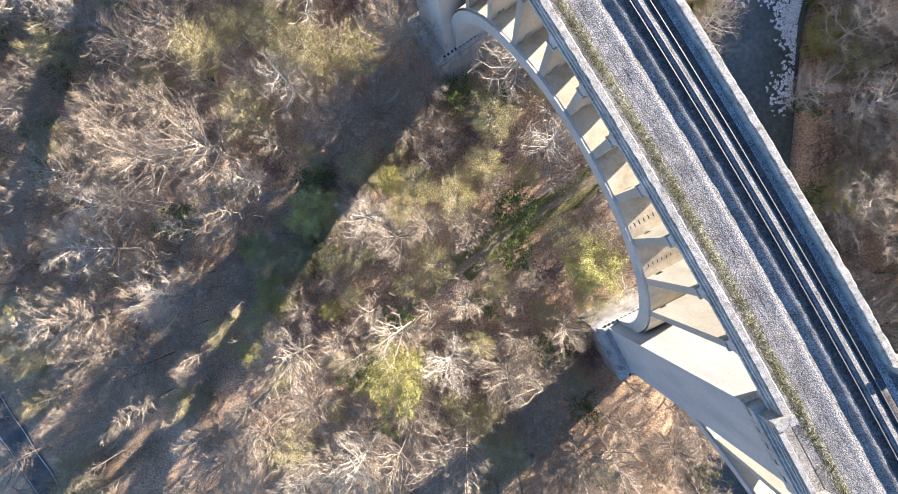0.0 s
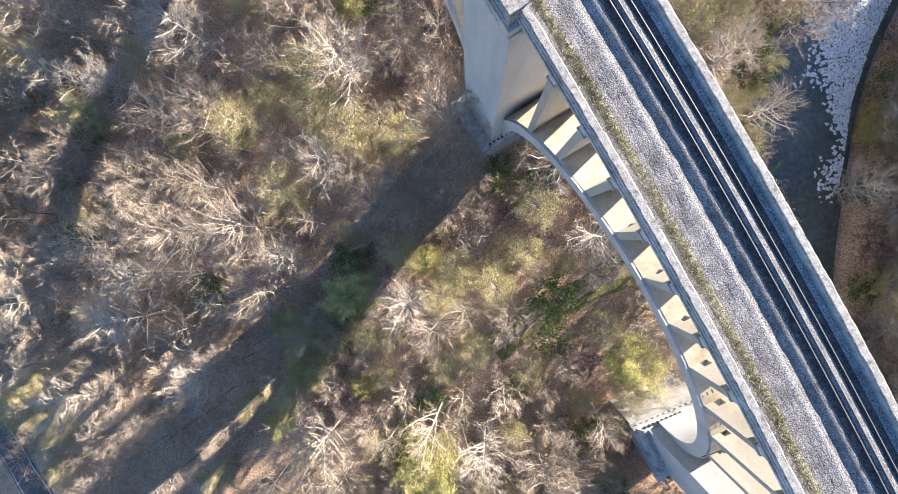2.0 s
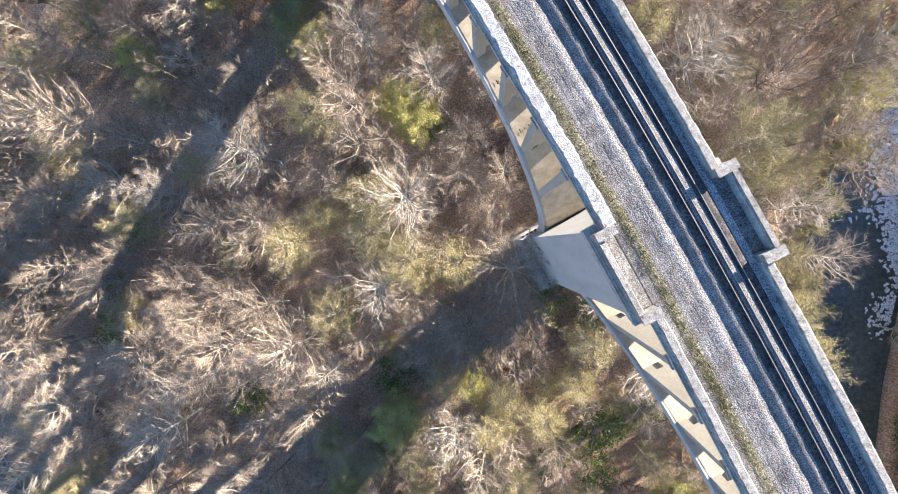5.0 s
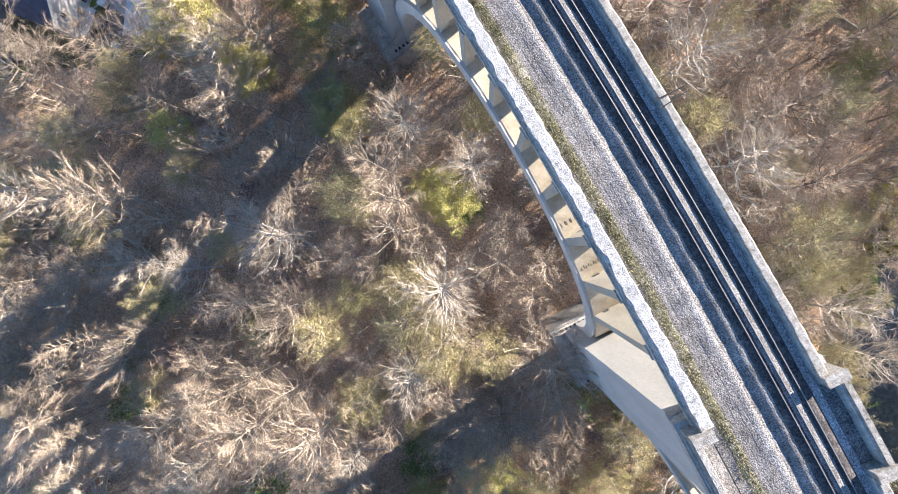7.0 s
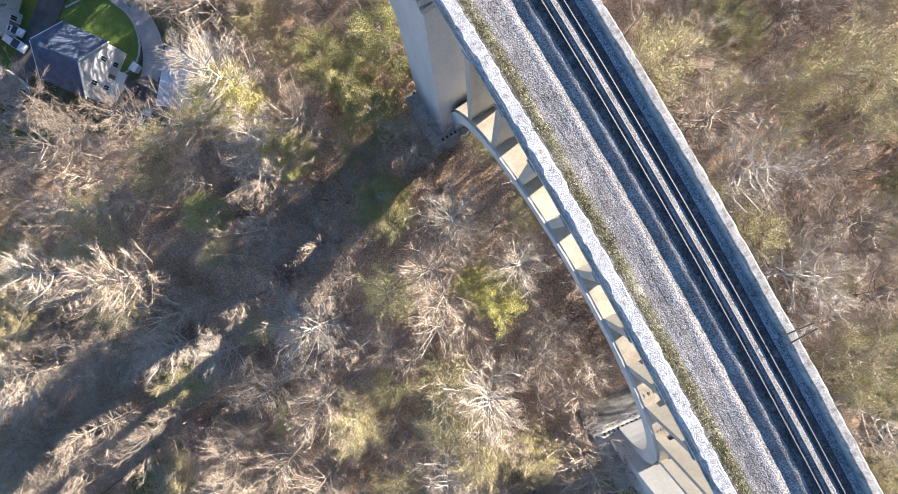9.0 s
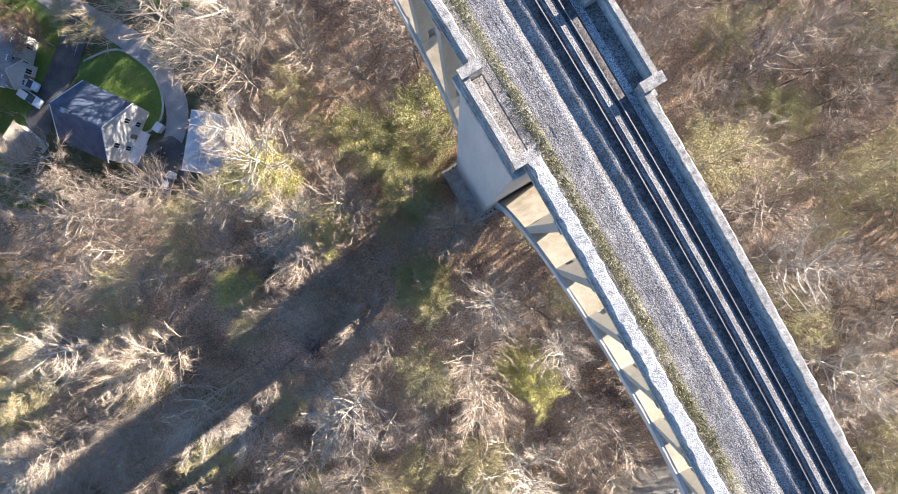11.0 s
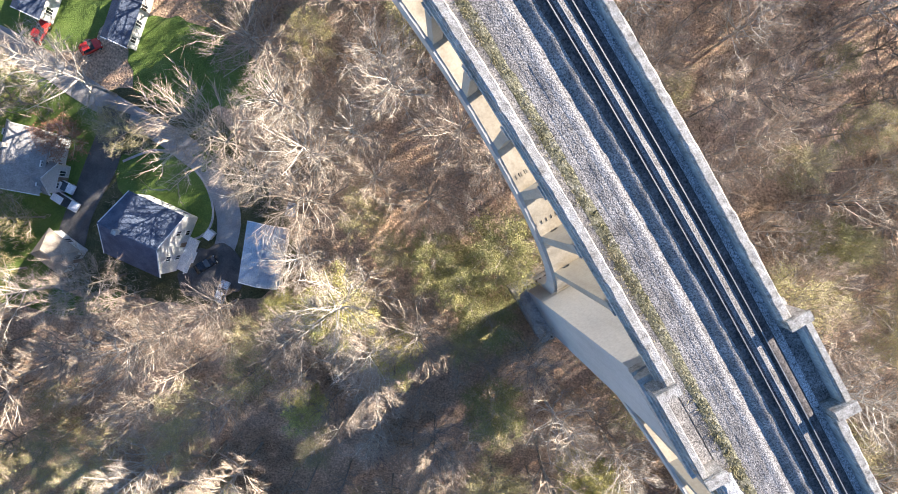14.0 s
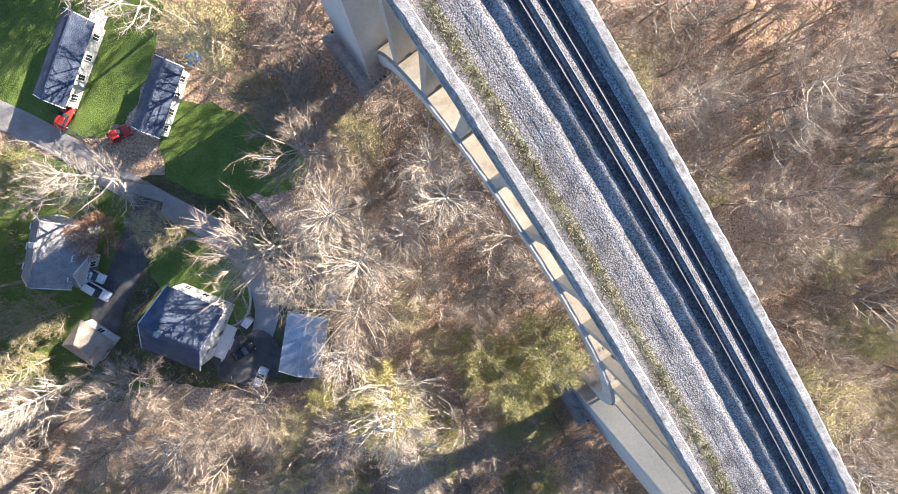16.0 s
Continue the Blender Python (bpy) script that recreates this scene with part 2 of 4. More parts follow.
def land(x, y):
    """The height of the ground."""
    z = 7.5 * smooth01(y - 0.19 * x, 26, 112)
    yard = smooth01(-x, 88, 107) * smooth01(y, 58, 80)
    bumps = 1.1 * noise.noise((x * 0.035, y * 0.035, 2.0)) + 0.5 * noise.noise((x * 0.11, y * 0.11, 5.0))
    z = (z + bumps) * (1 - yard) + 8.0 * yard
    if x > -60 or y < -40:
        d = to_line(x, y, RIVER)
        cut = 1 - smooth01(d, RIVER_HALF - 1.0, RIVER_HALF + 13)
        z = z * (1 - cut) - 8.0 * cut
    far = math.hypot(x + 40, y - 60)
    z += 70 * smooth01(far, 320, 900) * (0.6 + 0.6 * noise.noise((x * 0.002, y * 0.002, 9.0)))
    return z


def ground():
    xs = [-4500, -2500, -1400, -800, -520, -380, -300, -270] + [-240 + 2.5 * i for i in range(161)] + [180, 220, 280, 380, 520, 800, 1400, 2500, 4500]
    ys = [-4500, -2500, -1400, -800, -520, -380, -280, -200, -150] + [-120 + 2.5 * i for i in range(141)] + [250, 300, 380, 520, 800, 1400, 2500, 4500]
    verts = [(x, y, land(x, y)) for y in ys for x in xs]
    w = len(xs)
    faces = [(j * w + i, j * w + i + 1, (j + 1) * w + i + 1, (j + 1) * w + i) for j in range(len(ys) - 1) for i in range(w - 1)]
    ob = soup("ground", verts, faces, LITTER, smooth=True)
    return tagged(ob, "woodland floor of brown leaf litter and bare earth", "ground", kind="structure")


def ribbon(name, line, half, mat, dz, label, category, wave=0.0):
    """A strip along a line, lying on the ground."""
    pts = []
    for (ax, ay), (bx, by) in zip(line, line[1:]):
        k = max(2, int(math.hypot(bx - ax, by - ay) / 1.5))
        pts += [(ax + (bx - ax) * i / k, ay + (by - ay) * i / k) for i in range(k)]
    pts.append(line[-1])
    for _ in range(6):
        pts = [pts[0]] + [((a[0] + 2 * b[0] + c[0]) / 4, (a[1] + 2 * b[1] + c[1]) / 4) for a, b, c in zip(pts, pts[1:], pts[2:])] + [pts[-1]]
    verts, faces = [], []
    n = 6
    for i, (x, y) in enumerate(pts):
        a, b = pts[max(0, i - 1)], pts[min(len(pts) - 1, i + 1)]
        d = math.hypot(b[0] - a[0], b[1] - a[1])
        nx, ny = -(b[1] - a[1]) / d, (b[0] - a[0]) / d
        h = half * (1 + wave * noise.noise((x * 0.1, y * 0.1, 4.0)))
        for j in range(n + 1):
            o = (2 * j / n - 1) * h
            px, py = x + nx * o, y + ny * o
            verts.append((px, py, (land(px, py) + dz) if dz is not None else -6.0))
    for i in range(len(pts) - 1):
        for j in range(n):
            q = i * (n + 1) + j
            faces.append((q, q + 1, q + n + 2, q + n + 1))
    return tagged(soup(name, verts, faces, mat, smooth=True), label, category, kind="structure")


def sheet(name, poly, mat, z, label, category):
    """A level patch of ground inside a ring of corners, rounded off."""
    for _ in range(4):
        poly = [q for a, b in zip(poly, poly[1:] + poly[:1]) for q in ((a[0] * 0.75 + b[0] * 0.25, a[1] * 0.75 + b[1] * 0.25), (a[0] * 0.25 + b[0] * 0.75, a[1] * 0.25 + b[1] * 0.75))]
    poly = [(x + 1.1 * noise.noise((x * 0.35, y * 0.35, 1.0)), y + 1.1 * noise.noise((x * 0.35, y * 0.35, 9.0))) for x, y in poly]
    bm = bmesh.new()
    top = [bm.verts.new((x, y, z)) for x, y in poly]
    low = [bm.verts.new((x, y, z - 0.3)) for x, y in poly]
    bm.faces.new(top)
    for i in range(len(poly)):
        j = (i + 1) % len(poly)
        bm.faces.new((top[i], low[i], low[j], top[j]))
    return tagged(finish(name, bm, mat), label, category, kind="structure")


ground()
ribbon("water", RIVER, RIVER_HALF, WATER, None, "shallow dark river between wooded banks", "river")

# ------------------------------------------------------------------ the viaduct
BEND = (-567.7, -325.7)      # the centre of the curve
RADIUS = 676.3               # of the middle of the deck
PIER_AT = radians(33.45)      # the bearing of the pier at s = 0
SPAN = 73.8                  # pier to pier
PIER_HALF = 4.6              # half a pier's thickness along the line
SPRING, RISE_R = 13.5, SPAN / 2 - PIER_HALF - 0.8
BACK_R, BACK_Z = 33.5, 13.5   # the extrados: radius, and height of its centre
BAYS = 11
BAY = (SPAN - 2 * PIER_HALF) / BAYS
LEFT, RIGHT = -5.8, 4.98      # outer faces of the two parapets


def at(s, r, z):
    a = PIER_AT + s / RADIUS
    return (BEND[0] + (RADIUS + r) * math.cos(a), BEND[1] + (RADIUS + r) * math.sin(a), z)


def place(s, r, z):
    """A pose on the line: x outward, y along it."""
    return Matrix.Translation(at(s, r, z)) @ Matrix.Rotation(PIER_AT + s / RADIUS, 4, "Z")


def sweep(bm, profile, s0, s1, step=3.0):
    """A closed outline in (r, z), drawn along the line from s0 to s1."""
    n = max(1, int(math.ceil((s1 - s0) / step)))
    rings = [[bm.verts.new(at(s0 + (s1 - s0) * i / n, r, z)) for r, z in profile] for i in range(n + 1)]
    k = len(profile)
    for a, b in zip(rings, rings[1:]):
        for j in range(k):
            bm.faces.new((a[j], a[(j + 1) % k], b[(j + 1) % k], b[j]))
    bm.faces.new(rings[0])
    bm.faces.new(rings[-1])


def crumbled(bm, profile, s0, s1, wear, step=0.45):
    """The same along the line, with chipped and uneven edges."""
    n = int((s1 - s0) / step)
    rings = []
    for i in range(n + 1):
        s = s0 + (s1 - s0) * i / n
        ring = []
        for j, (r, z) in enumerate(profile):
            chip = noise.noise((s * 0.9, j * 3.1, 2.0)) + 0.6 * noise.noise((s * 2.7, j * 5.3, 4.0))
            ring.append(bm.verts.new(at(s, r + wear * chip, z + (0.25 * wear * chip if z > profile[0][1] else 0))))
        rings.append(ring)
    k = len(profile)
    for a, b in zip(rings, rings[1:]):
        for j in range(k):
            bm.faces.new((a[j], a[(j + 1) % k], b[(j + 1) % k], b[j]))
    bm.faces.new(rings[0])
    bm.faces.new(rings[-1])


def block(bm, s0, s1, r0, r1, z0, z1, step=4.0):
    sweep(bm, [(r0, z0), (r1, z0), (r1, z1), (r0, z1)], s0, s1, step)


def frustum(bm, s0, half0, half1, ra, rb, grow, z0, z1):
    """A block whose foot (half0, widened by grow) is broader than its head."""
    lo = [bm.verts.new(at(s0 + a * half0, r, z0)) for a, r in ((-1, ra - grow), (1, ra - grow), (1, rb + grow), (-1, rb + grow))]
    hi = [bm.verts.new(at(s0 + a * half1, r, z1)) for a, r in ((-1, ra), (1, ra), (1, rb), (-1, rb))]
    bm.faces.new(lo)
    bm.faces.new(hi)
    for i in range(4):
        bm.faces.new((lo[i], lo[(i + 1) % 4], hi[(i + 1) % 4], hi[i]))


def extrados(d):
    """Height of the back of the arch at d from mid-span."""
    return BACK_Z + math.sqrt(BACK_R ** 2 - d * d)


viaduct = thing("railway_viaduct", "tall weathered concrete open-spandrel arch railway viaduct", "viaduct")


def build_pier(s):
    x, y, _ = at(s, 0, 0)
    foot = land(x, y) - 3.0
    bm = bmesh.new()
    frustum(bm, s, 6.3, 5.7, -10.6, 7.6, 0.6, foot, 11.20)
    pier = part("pier", bm, STAINED, viaduct, "stained lower pier of board-marked concrete")
    bm = bmesh.new()
    for half, o, z0, z1 in ((5.95, 0.25, 11.20, 11.70), (5.3, -0.4, 11.70, 12.50), (5.85, 0.15, 12.50, 12.90)):
        block(bm, s - half, s + half, -10.6 - o, 7.6 + o, z0, z1)
    frustum(bm, s, 5.6, 4.9, -9.2, 7.4, 1.1, 12.90, 13.60)
    part("ledge", bm, STAINED, pier, "stepped ledge moulding")
    for i in range(11):
        bm = bmesh.new()
        block(bm, s - 5.28 + i, s - 4.72 + i, -10.72, -10.1, 11.72, 12.48)
        part("dentil", bm, CONCRETE, pier)
    for i in range(15):
        q = -9.7 + i * 1.16
        for o in (-5.72, 5.25):
            bm = bmesh.new()
            block(bm, s + o, s + o + 0.47, q, q + 0.56, 11.72, 12.48)
            part("dentil", bm, CONCRETE, pier)
    # weep holes are solid blocks, their inner shade given by the dark colour
    for i in range(9):
        for e in (-1, 1):
            bm = bmesh.new()
            lo, hi = sorted((s + e * 5.08, s + e * 5.46))
            block(bm, lo, hi, -8.9 + i * 0.9, -8.5 + i * 0.9, 12.95, 13.46)
            part("weep_hole", bm, RECESS_SHADE, pier, "dark weep hole")
    bm = bmesh.new()
    frustum(bm, s, PIER_HALF + 0.15, PIER_HALF, -6.7, 5.8, 1.6, 13.50, 52.6)
    part("shaft", bm, CONCRETE, pier, "plain grey concrete shaft")
    bm = bmesh.new()
    for half, o, z0, z1 in ((4.75, 0.0, 52.6, 53.1), (4.9, 0.2, 53.1, 53.7), (5.0, 0.4, 54.5, 55.3)):
        block(bm, s - half, s + half, -6.8 - o, 5.9 + o, z0, z1)
    for i in range(5):
        q = -4.4 + i * 1.75
        for ra, rb in ((-7.1, -6.0), (5.1, 6.2)):
            block(bm, s + q, s + q + 1.1, ra, rb, 53.7, 54.5)
    block(bm, s - 4.7, s + 4.7, -6.6, 5.7, 53.7, 54.5)
    part("corbel", bm, STAINED, pier, "corbelled head of the pier under the refuge")


def build_span(s0):
    """An arch from the pier at s0 to the next one, with its cross walls and small arches."""
    mid = s0 + SPAN / 2
    bm = bmesh.new()
    n = 40
    rows = []
    for i in range(-1, n + 2):
        a = math.pi * (1 - min(n, max(0, i)) / n)
        d = RISE_R * math.cos(a) + (-0.8 if i < 0 else 0.8 if i > n else 0.0)
        zi = SPRING + RISE_R * math.sin(a)
        de = d * 1.0
        ze = extrados(de)
        rows.append([bm.verts.new(at(mid + d, LEFT - 0.1, zi)), bm.verts.new(at(mid + d, RIGHT + 0.1, zi)),
                     bm.verts.new(at(mid + de, RIGHT + 0.1, ze)), bm.verts.new(at(mid + de, LEFT - 0.1, ze))])
    for a, b in zip(rows, rows[1:]):
        for j in range(4):
            bm.faces.new((a[j], a[(j + 1) % 4], b[(j + 1) % 4], b[j]))
    bm.faces.new(rows[0])
    bm.faces.new(rows[-1])
    part("arch_ring", bm, CONCRETE, viaduct, "main concrete arch")
    for i in range(1, BAYS):
        d = -SPAN / 2 + PIER_HALF + i * BAY
        base = extrados(abs(d) + 0.5) - 0.3
        bm = bmesh.new()
        c = mid + d
        hole = extrados(abs(d) - 0.5) + 1.3
        block(bm, c - 0.5, c + 0.5, LEFT + 0.3, -4.4, base, 52.85)
        block(bm, c - 0.5, c + 0.5, -3.5, RIGHT - 0.3, base, 52.85)
        if hole < 51.8:
            block(bm, c - 0.5, c + 0.5, -4.4, -3.5, hole, 52.85)
        wall = part("cross_wall", bm, CREAM, viaduct)
        bm = bmesh.new()
        block(bm, c - 0.68, c + 0.68, LEFT + 0.16, RIGHT - 0.16, 52.85, 53.2)
        part("impost", bm, STAINED, wall)
    for i in range(BAYS):
        c = mid - SPAN / 2 + PIER_HALF + (i + 0.5) * BAY
        bm = bmesh.new()
        reach = BAY / 2 - 0.5
        rows = []
        for j in range(5):
            d = c - mid - reach + 2 * reach * j / 4
            z = max(extrados(d), extrados(d - 0.35), extrados(d + 0.35)) if abs(d) > 20 else extrados(d)
            rows.append([bm.verts.new(at(mid + d, LEFT + 0.22, z - 0.2)), bm.verts.new(at(mid + d, RIGHT - 0.22, z - 0.2)),
                         bm.verts.new(at(mid + d, RIGHT - 0.22, z + 0.035)), bm.verts.new(at(mid + d, LEFT + 0.22, z + 0.035))])
        for a, b in zip(rows, rows[1:]):
            for j in range(4):
                bm.faces.new((a[j], a[(j + 1) % 4], b[(j + 1) % 4], b[j]))
        bm.faces.new(rows[0])
        bm.faces.new(rows[-1])
        floor_ = part("bay_floor", bm, SILT, viaduct, "tan silt-stained concrete floor between cross walls")
        if -SPAN < s0 + 1 < SPAN + 2 and i not in (4, 5, 6):
            # slots are thin bars on the floor, with painted darkness for depth
            bm = bmesh.new()
            for j in range(6):
                d, q = c - mid - reach * 0.35, LEFT + 1.0 + j * 0.62
                z = extrados(d + 0.25) + 0.03
                box(bm, -0.05, 0.05, -0.26, 0.26, 0, 0.012, m=Matrix.Translation(at(mid + d, q, z)) @ Matrix.Rotation(PIER_AT + (mid + d) / RADIUS, 4, "Z") @ Matrix.Rotation(math.atan2(-d, math.sqrt(BACK_R ** 2 - d * d)), 4, "X"))
            part("drain_slots", bm, RECESS_SHADE, floor_, "row of short dark drain slots")
        half = BAY / 2
        rr = half - 0.5
        bm = bmesh.new()
        k = 12
        xs = [(-half, 53.2)] + [(-rr * math.cos(math.pi * j / k), 53.2 + 1.95 * math.sin(math.pi * j / k)) for j in range(k + 1)] + [(half, 53.2)]
        rows = [[bm.verts.new(at(c + x, r, z)) for r, z in ((LEFT + 0.3, lo), (RIGHT - 0.3, lo), (RIGHT - 0.3, 55.4), (LEFT + 0.3, 55.4))] for x, lo in xs]
        for a, b in zip(rows, rows[1:]):
            for j in range(4):
                bm.faces.new((a[j], a[(j + 1) % 4], b[(j + 1) % 4], b[j]))
        bm.faces.new(rows[0])
        bm.faces.new(rows[-1])
        part("spandrel_arch", bm, CONCRETE, viaduct)
    a, b = s0 + PIER_HALF - 0.12, s0 + SPAN - PIER_HALF + 0.12
    for outer, inner, lip, top in ((LEFT, LEFT + 0.78, LEFT - 0.07, 56.85), (RIGHT, RIGHT - 0.72, RIGHT + 0.07, 56.9)):
        bm = bmesh.new()
        sweep(bm, [(outer, 55.3), (inner, 55.3), (inner, top), (outer, top)], a, b)
        wall = part("parapet", bm, STAINED, viaduct, "weathered solid concrete parapet")
        sg = 1 if inner > outer else -1
        pale = sg > 0 and s0 == 0
        bm = bmesh.new()
        crumbled(bm, [(lip, top), (lip, top + 0.15), (outer + sg * 0.05, top + 0.25), (inner + sg * (0.2 if pale else -0.1), top + 0.25), (inner + sg * (0.28 if pale else 0.0), top + 0.15), (inner + sg * (0.28 if pale else 0.0), top)], a, b, 0.22 if pale else 0.09)
        part("coping", bm, WHITEWASH if pale else COPING, wall, "broad coping of flaking white concrete" if pale else "pale flaking coping")
        bm = bmesh.new()
        sweep(bm, [(lip - sg * 0.1, 55.4), (outer + sg * 0.3, 55.4), (outer + sg * 0.3, 55.75), (lip - sg * 0.1, 55.75)], a, b)
        part("cornice", bm, STAINED, wall)
        bm = bmesh.new()
        sweep(bm, [(lip - sg * 0.02, 56.2), (outer + sg * 0.2, 56.2), (outer + sg * 0.2, 56.34), (lip - sg * 0.02, 56.34)], a, b)
        part("string_course", bm, STAINED, wall)


def build_refuge(s, side):
    """The bay over a pier where the parapet steps outward between two low pillars."""
    sg = 1 if side > 0 else -1
    edge = RIGHT if side > 0 else LEFT
    outer = edge + sg * 1.0
    inner = outer - sg * 0.5
    bm = bmesh.new()
    block(bm, s - 3.9, s + 3.9, *sorted((outer, inner)), 55.3, 57.0)
    ref = part("refuge_parapet", bm, STAINED, viaduct, "parapet of a refuge over a pier")
    bm = bmesh.new()
    block(bm, s - 3.65, s + 3.65, *sorted((inner, edge - sg * 0.62)), 55.3, 56.06)
    part("refuge_floor", bm, BALLAST, ref, "ballast lying in the refuge")
    bm = bmesh.new()
    block(bm, s - 3.7, s + 3.7, *sorted((outer + sg * 0.1, inner + sg * 0.14)), 57.0, 57.24)
    part("coping", bm, COPING, ref)
    for z0, z1, o in ((55.35, 55.6, 0.22), (56.0, 56.18, 0.1), (56.55, 56.7, 0.12)):
        bm = bmesh.new()
        block(bm, s - 4.1, s + 4.1, *sorted((outer - sg * 0.02, outer + sg * o)), z0, z1)
        part("string_course", bm, STAINED, ref)
    for e in (-1, 1):
        bm = bmesh.new()
        lo, hi = sorted((outer + sg * 0.12, edge - sg * 0.66))
        block(bm, s + e * 4.1 - 0.36, s + e * 4.1 + 0.36, lo, hi, 54.9, 57.4)
        block(bm, s + e * 4.1 - 0.44, s + e * 4.1 + 0.44, lo - 0.06, hi + 0.06, 57.4, 57.62)
        part("pillar", bm, COPING, ref, "squat cracked concrete pillar")


FIRST, LAST = -2, 3
for k in range(FIRST, LAST + 1):
    build_pier(k * SPAN)
    for side in (-1, 1):
        build_refuge(k * SPAN, side)
for k in range(FIRST, LAST):
    build_span(k * SPAN)
S0, S1 = FIRST * SPAN - 5, LAST * SPAN + 5
bm = bmesh.new()
sweep(bm, [(LEFT + 0.32, 55.38), (RIGHT - 0.32, 55.38), (RIGHT - 0.32, 55.7), (LEFT + 0.32, 55.7)], S0, S1)
part("deck_slab", bm, CONCRETE, viaduct)


# ballast and track
def band(name, profile, mat, label, category, rough=0.05, step=0.6, base=55.36):
    """A bed of stones across the deck: an uneven top over (r, z) points."""
    verts, faces = [], []
    n = int((S1 - S0) / step)
    k = len(profile)
    for i in range(n + 1):
        s = S0 + (S1 - S0) * i / n
        for j, (r, z) in enumerate(profile):
            e = 0 if j in (0, k - 1) else rough
            verts.append(at(s, r + e * 2 * noise.noise((s * 0.7, r * 3, 1.0)), z + e * noise.noise((s * 1.1, r * 2.1, 7.0))))
    for i in range(n):
        for j in range(k - 1):
            q = i * k + j
            faces.append((q, q + 1, q + k + 1, q + k))
    ob = soup(name, verts, faces, mat, smooth=True)
    return tagged(ob, label, category, kind="structure")


band("ballast_bed", [(-5.05, 55.97), (-4.6, 56.0), (-4.1, 56.02), (-3.4, 56.08), (-2.95, 56.17), (-2.7, 56.13), (-2.4, 56.24), (-2.15, 56.2), (-1.85, 56.31), (-1.6, 56.26), (-1.2, 56.34), (-0.85, 56.33), (-0.55, 56.27), (-0.3, 56.33), (-0.12, 56.5), (0.35, 56.525), (0.75, 56.545), (1.1, 56.56), (1.6, 56.53), (2.4, 56.53), (2.9, 56.56), (3.25, 56.5), (3.7, 56.2), (4.34, 56.1)],
     BALLAST, "grey crushed-stone ballast across the bridge deck", "ballast", 0.045)
band("track_bed", [(0.5, 56.5), (0.62, 56.585), (1.05, 56.612), (1.5, 56.606), (2.0, 56.61), (2.4, 56.606), (2.9, 56.612), (3.3, 56.6), (3.55, 56.45)], BALLAST_DARK, "dark ballast packed round the sleepers", "ballast", 0.03)
band("ballast_windrow", [(-1.95, 56.24), (-1.6, 56.325), (-1.3, 56.358), (-1.05, 56.352), (-0.88, 56.3)], BALLAST_PALE, "low pale ridge of fresh ballast", "ballast", 0.03)
# brighter colour here lifts the strip lying in the parapet's shade
band("ballast_shoulder", [(3.42, 56.36), (3.62, 56.29), (3.85, 56.22), (4.1, 56.19), (4.33, 56.17)], BALLAST_SKYLIT, "pale ballast shoulder along the outer parapet, skylight painted into its colour", "ballast", 0.04)
band("middle_ballast", [(1.5, 56.6), (1.62, 56.64), (1.97, 56.652), (2.3, 56.64), (2.44, 56.6)], BALLAST, "grey ballast heaped between the rails", "ballast", 0.02)
band("weed_strip", [(-4.35, 55.97), (-4.1, 56.06), (-3.7, 56.09), (-3.3, 56.1), (-3.05, 56.05)], WEED_SOIL, "strip of brown soil beside the parapet", "soil", 0.03)
track = thing("railway_track", "single railway track on timber sleepers", "railway track")
for r in (1.22, 2.72):
    bm = bmesh.new()
    sweep(bm, [(r - 0.07, 56.590), (r + 0.07, 56.590), (r + 0.07, 56.610), (r + 0.015, 56.640), (r + 0.015, 56.710), (r + 0.036, 56.730), (r + 0.036, 56.762), (r - 0.036, 56.762), (r - 0.036, 56.730), (r - 0.015, 56.710), (r - 0.015, 56.640), (r - 0.07, 56.610)], S0, S1, 2.0)
    rail = part("rail", bm, RAIL, track, "rust-brown steel rail")
    bm = bmesh.new()
    sweep(bm, [(r - 0.05, 56.764), (r + 0.05, 56.764), (r + 0.046, 56.776), (r - 0.046, 56.776)], S0, S1, 2.0)
    part("rail_head", bm, RAIL_TOP, rail, "polished rail head")
bm = bmesh.new()
sweep(bm, [(1.77, 56.596), (1.91, 56.596), (1.91, 56.616), (1.855, 56.646), (1.855, 56.7), (1.876, 56.72), (1.876, 56.75), (1.804, 56.75), (1.804, 56.72), (1.825, 56.7), (1.825, 56.646), (1.77, 56.616)], S0, S1, 2.0)
part("guard_rail", bm, GUARD, track, "rust-grey guard rail between the running rails")

# two old bars lying out over the parapet
bracket = thing("steel_bracket", "pair of dark steel bars reaching out over a parapet", "bracket", place(29.6, RIGHT, 57.16))
for o, tilt in ((-0.32, 3), (0.34, -4)):
    bm = bmesh.new()
    box(bm, -1.1, 1.5, o - 0.05, o + 0.05, 0.0, 0.09, 0.015)
    bmesh.ops.rotate(bm, cent=(0, o, 0), matrix=Matrix.Rotation(radians(tilt), 3, "Z"), verts=bm.verts)
    part("bar", bm, RUBBER, bracket)

# sleepers, each a part of the track
tie_bm = bmesh.new()
box(tie_bm, -1.3, 1.3, -0.115, 0.115, -0.12, 0.068, 0.015)
tie_me = bpy.data.meshes.new("sleeper")
tie_bm.to_mesh(tie_me)
tie_bm.free()
tie_me.materials.append(TIE)
rng = random.Random(5)
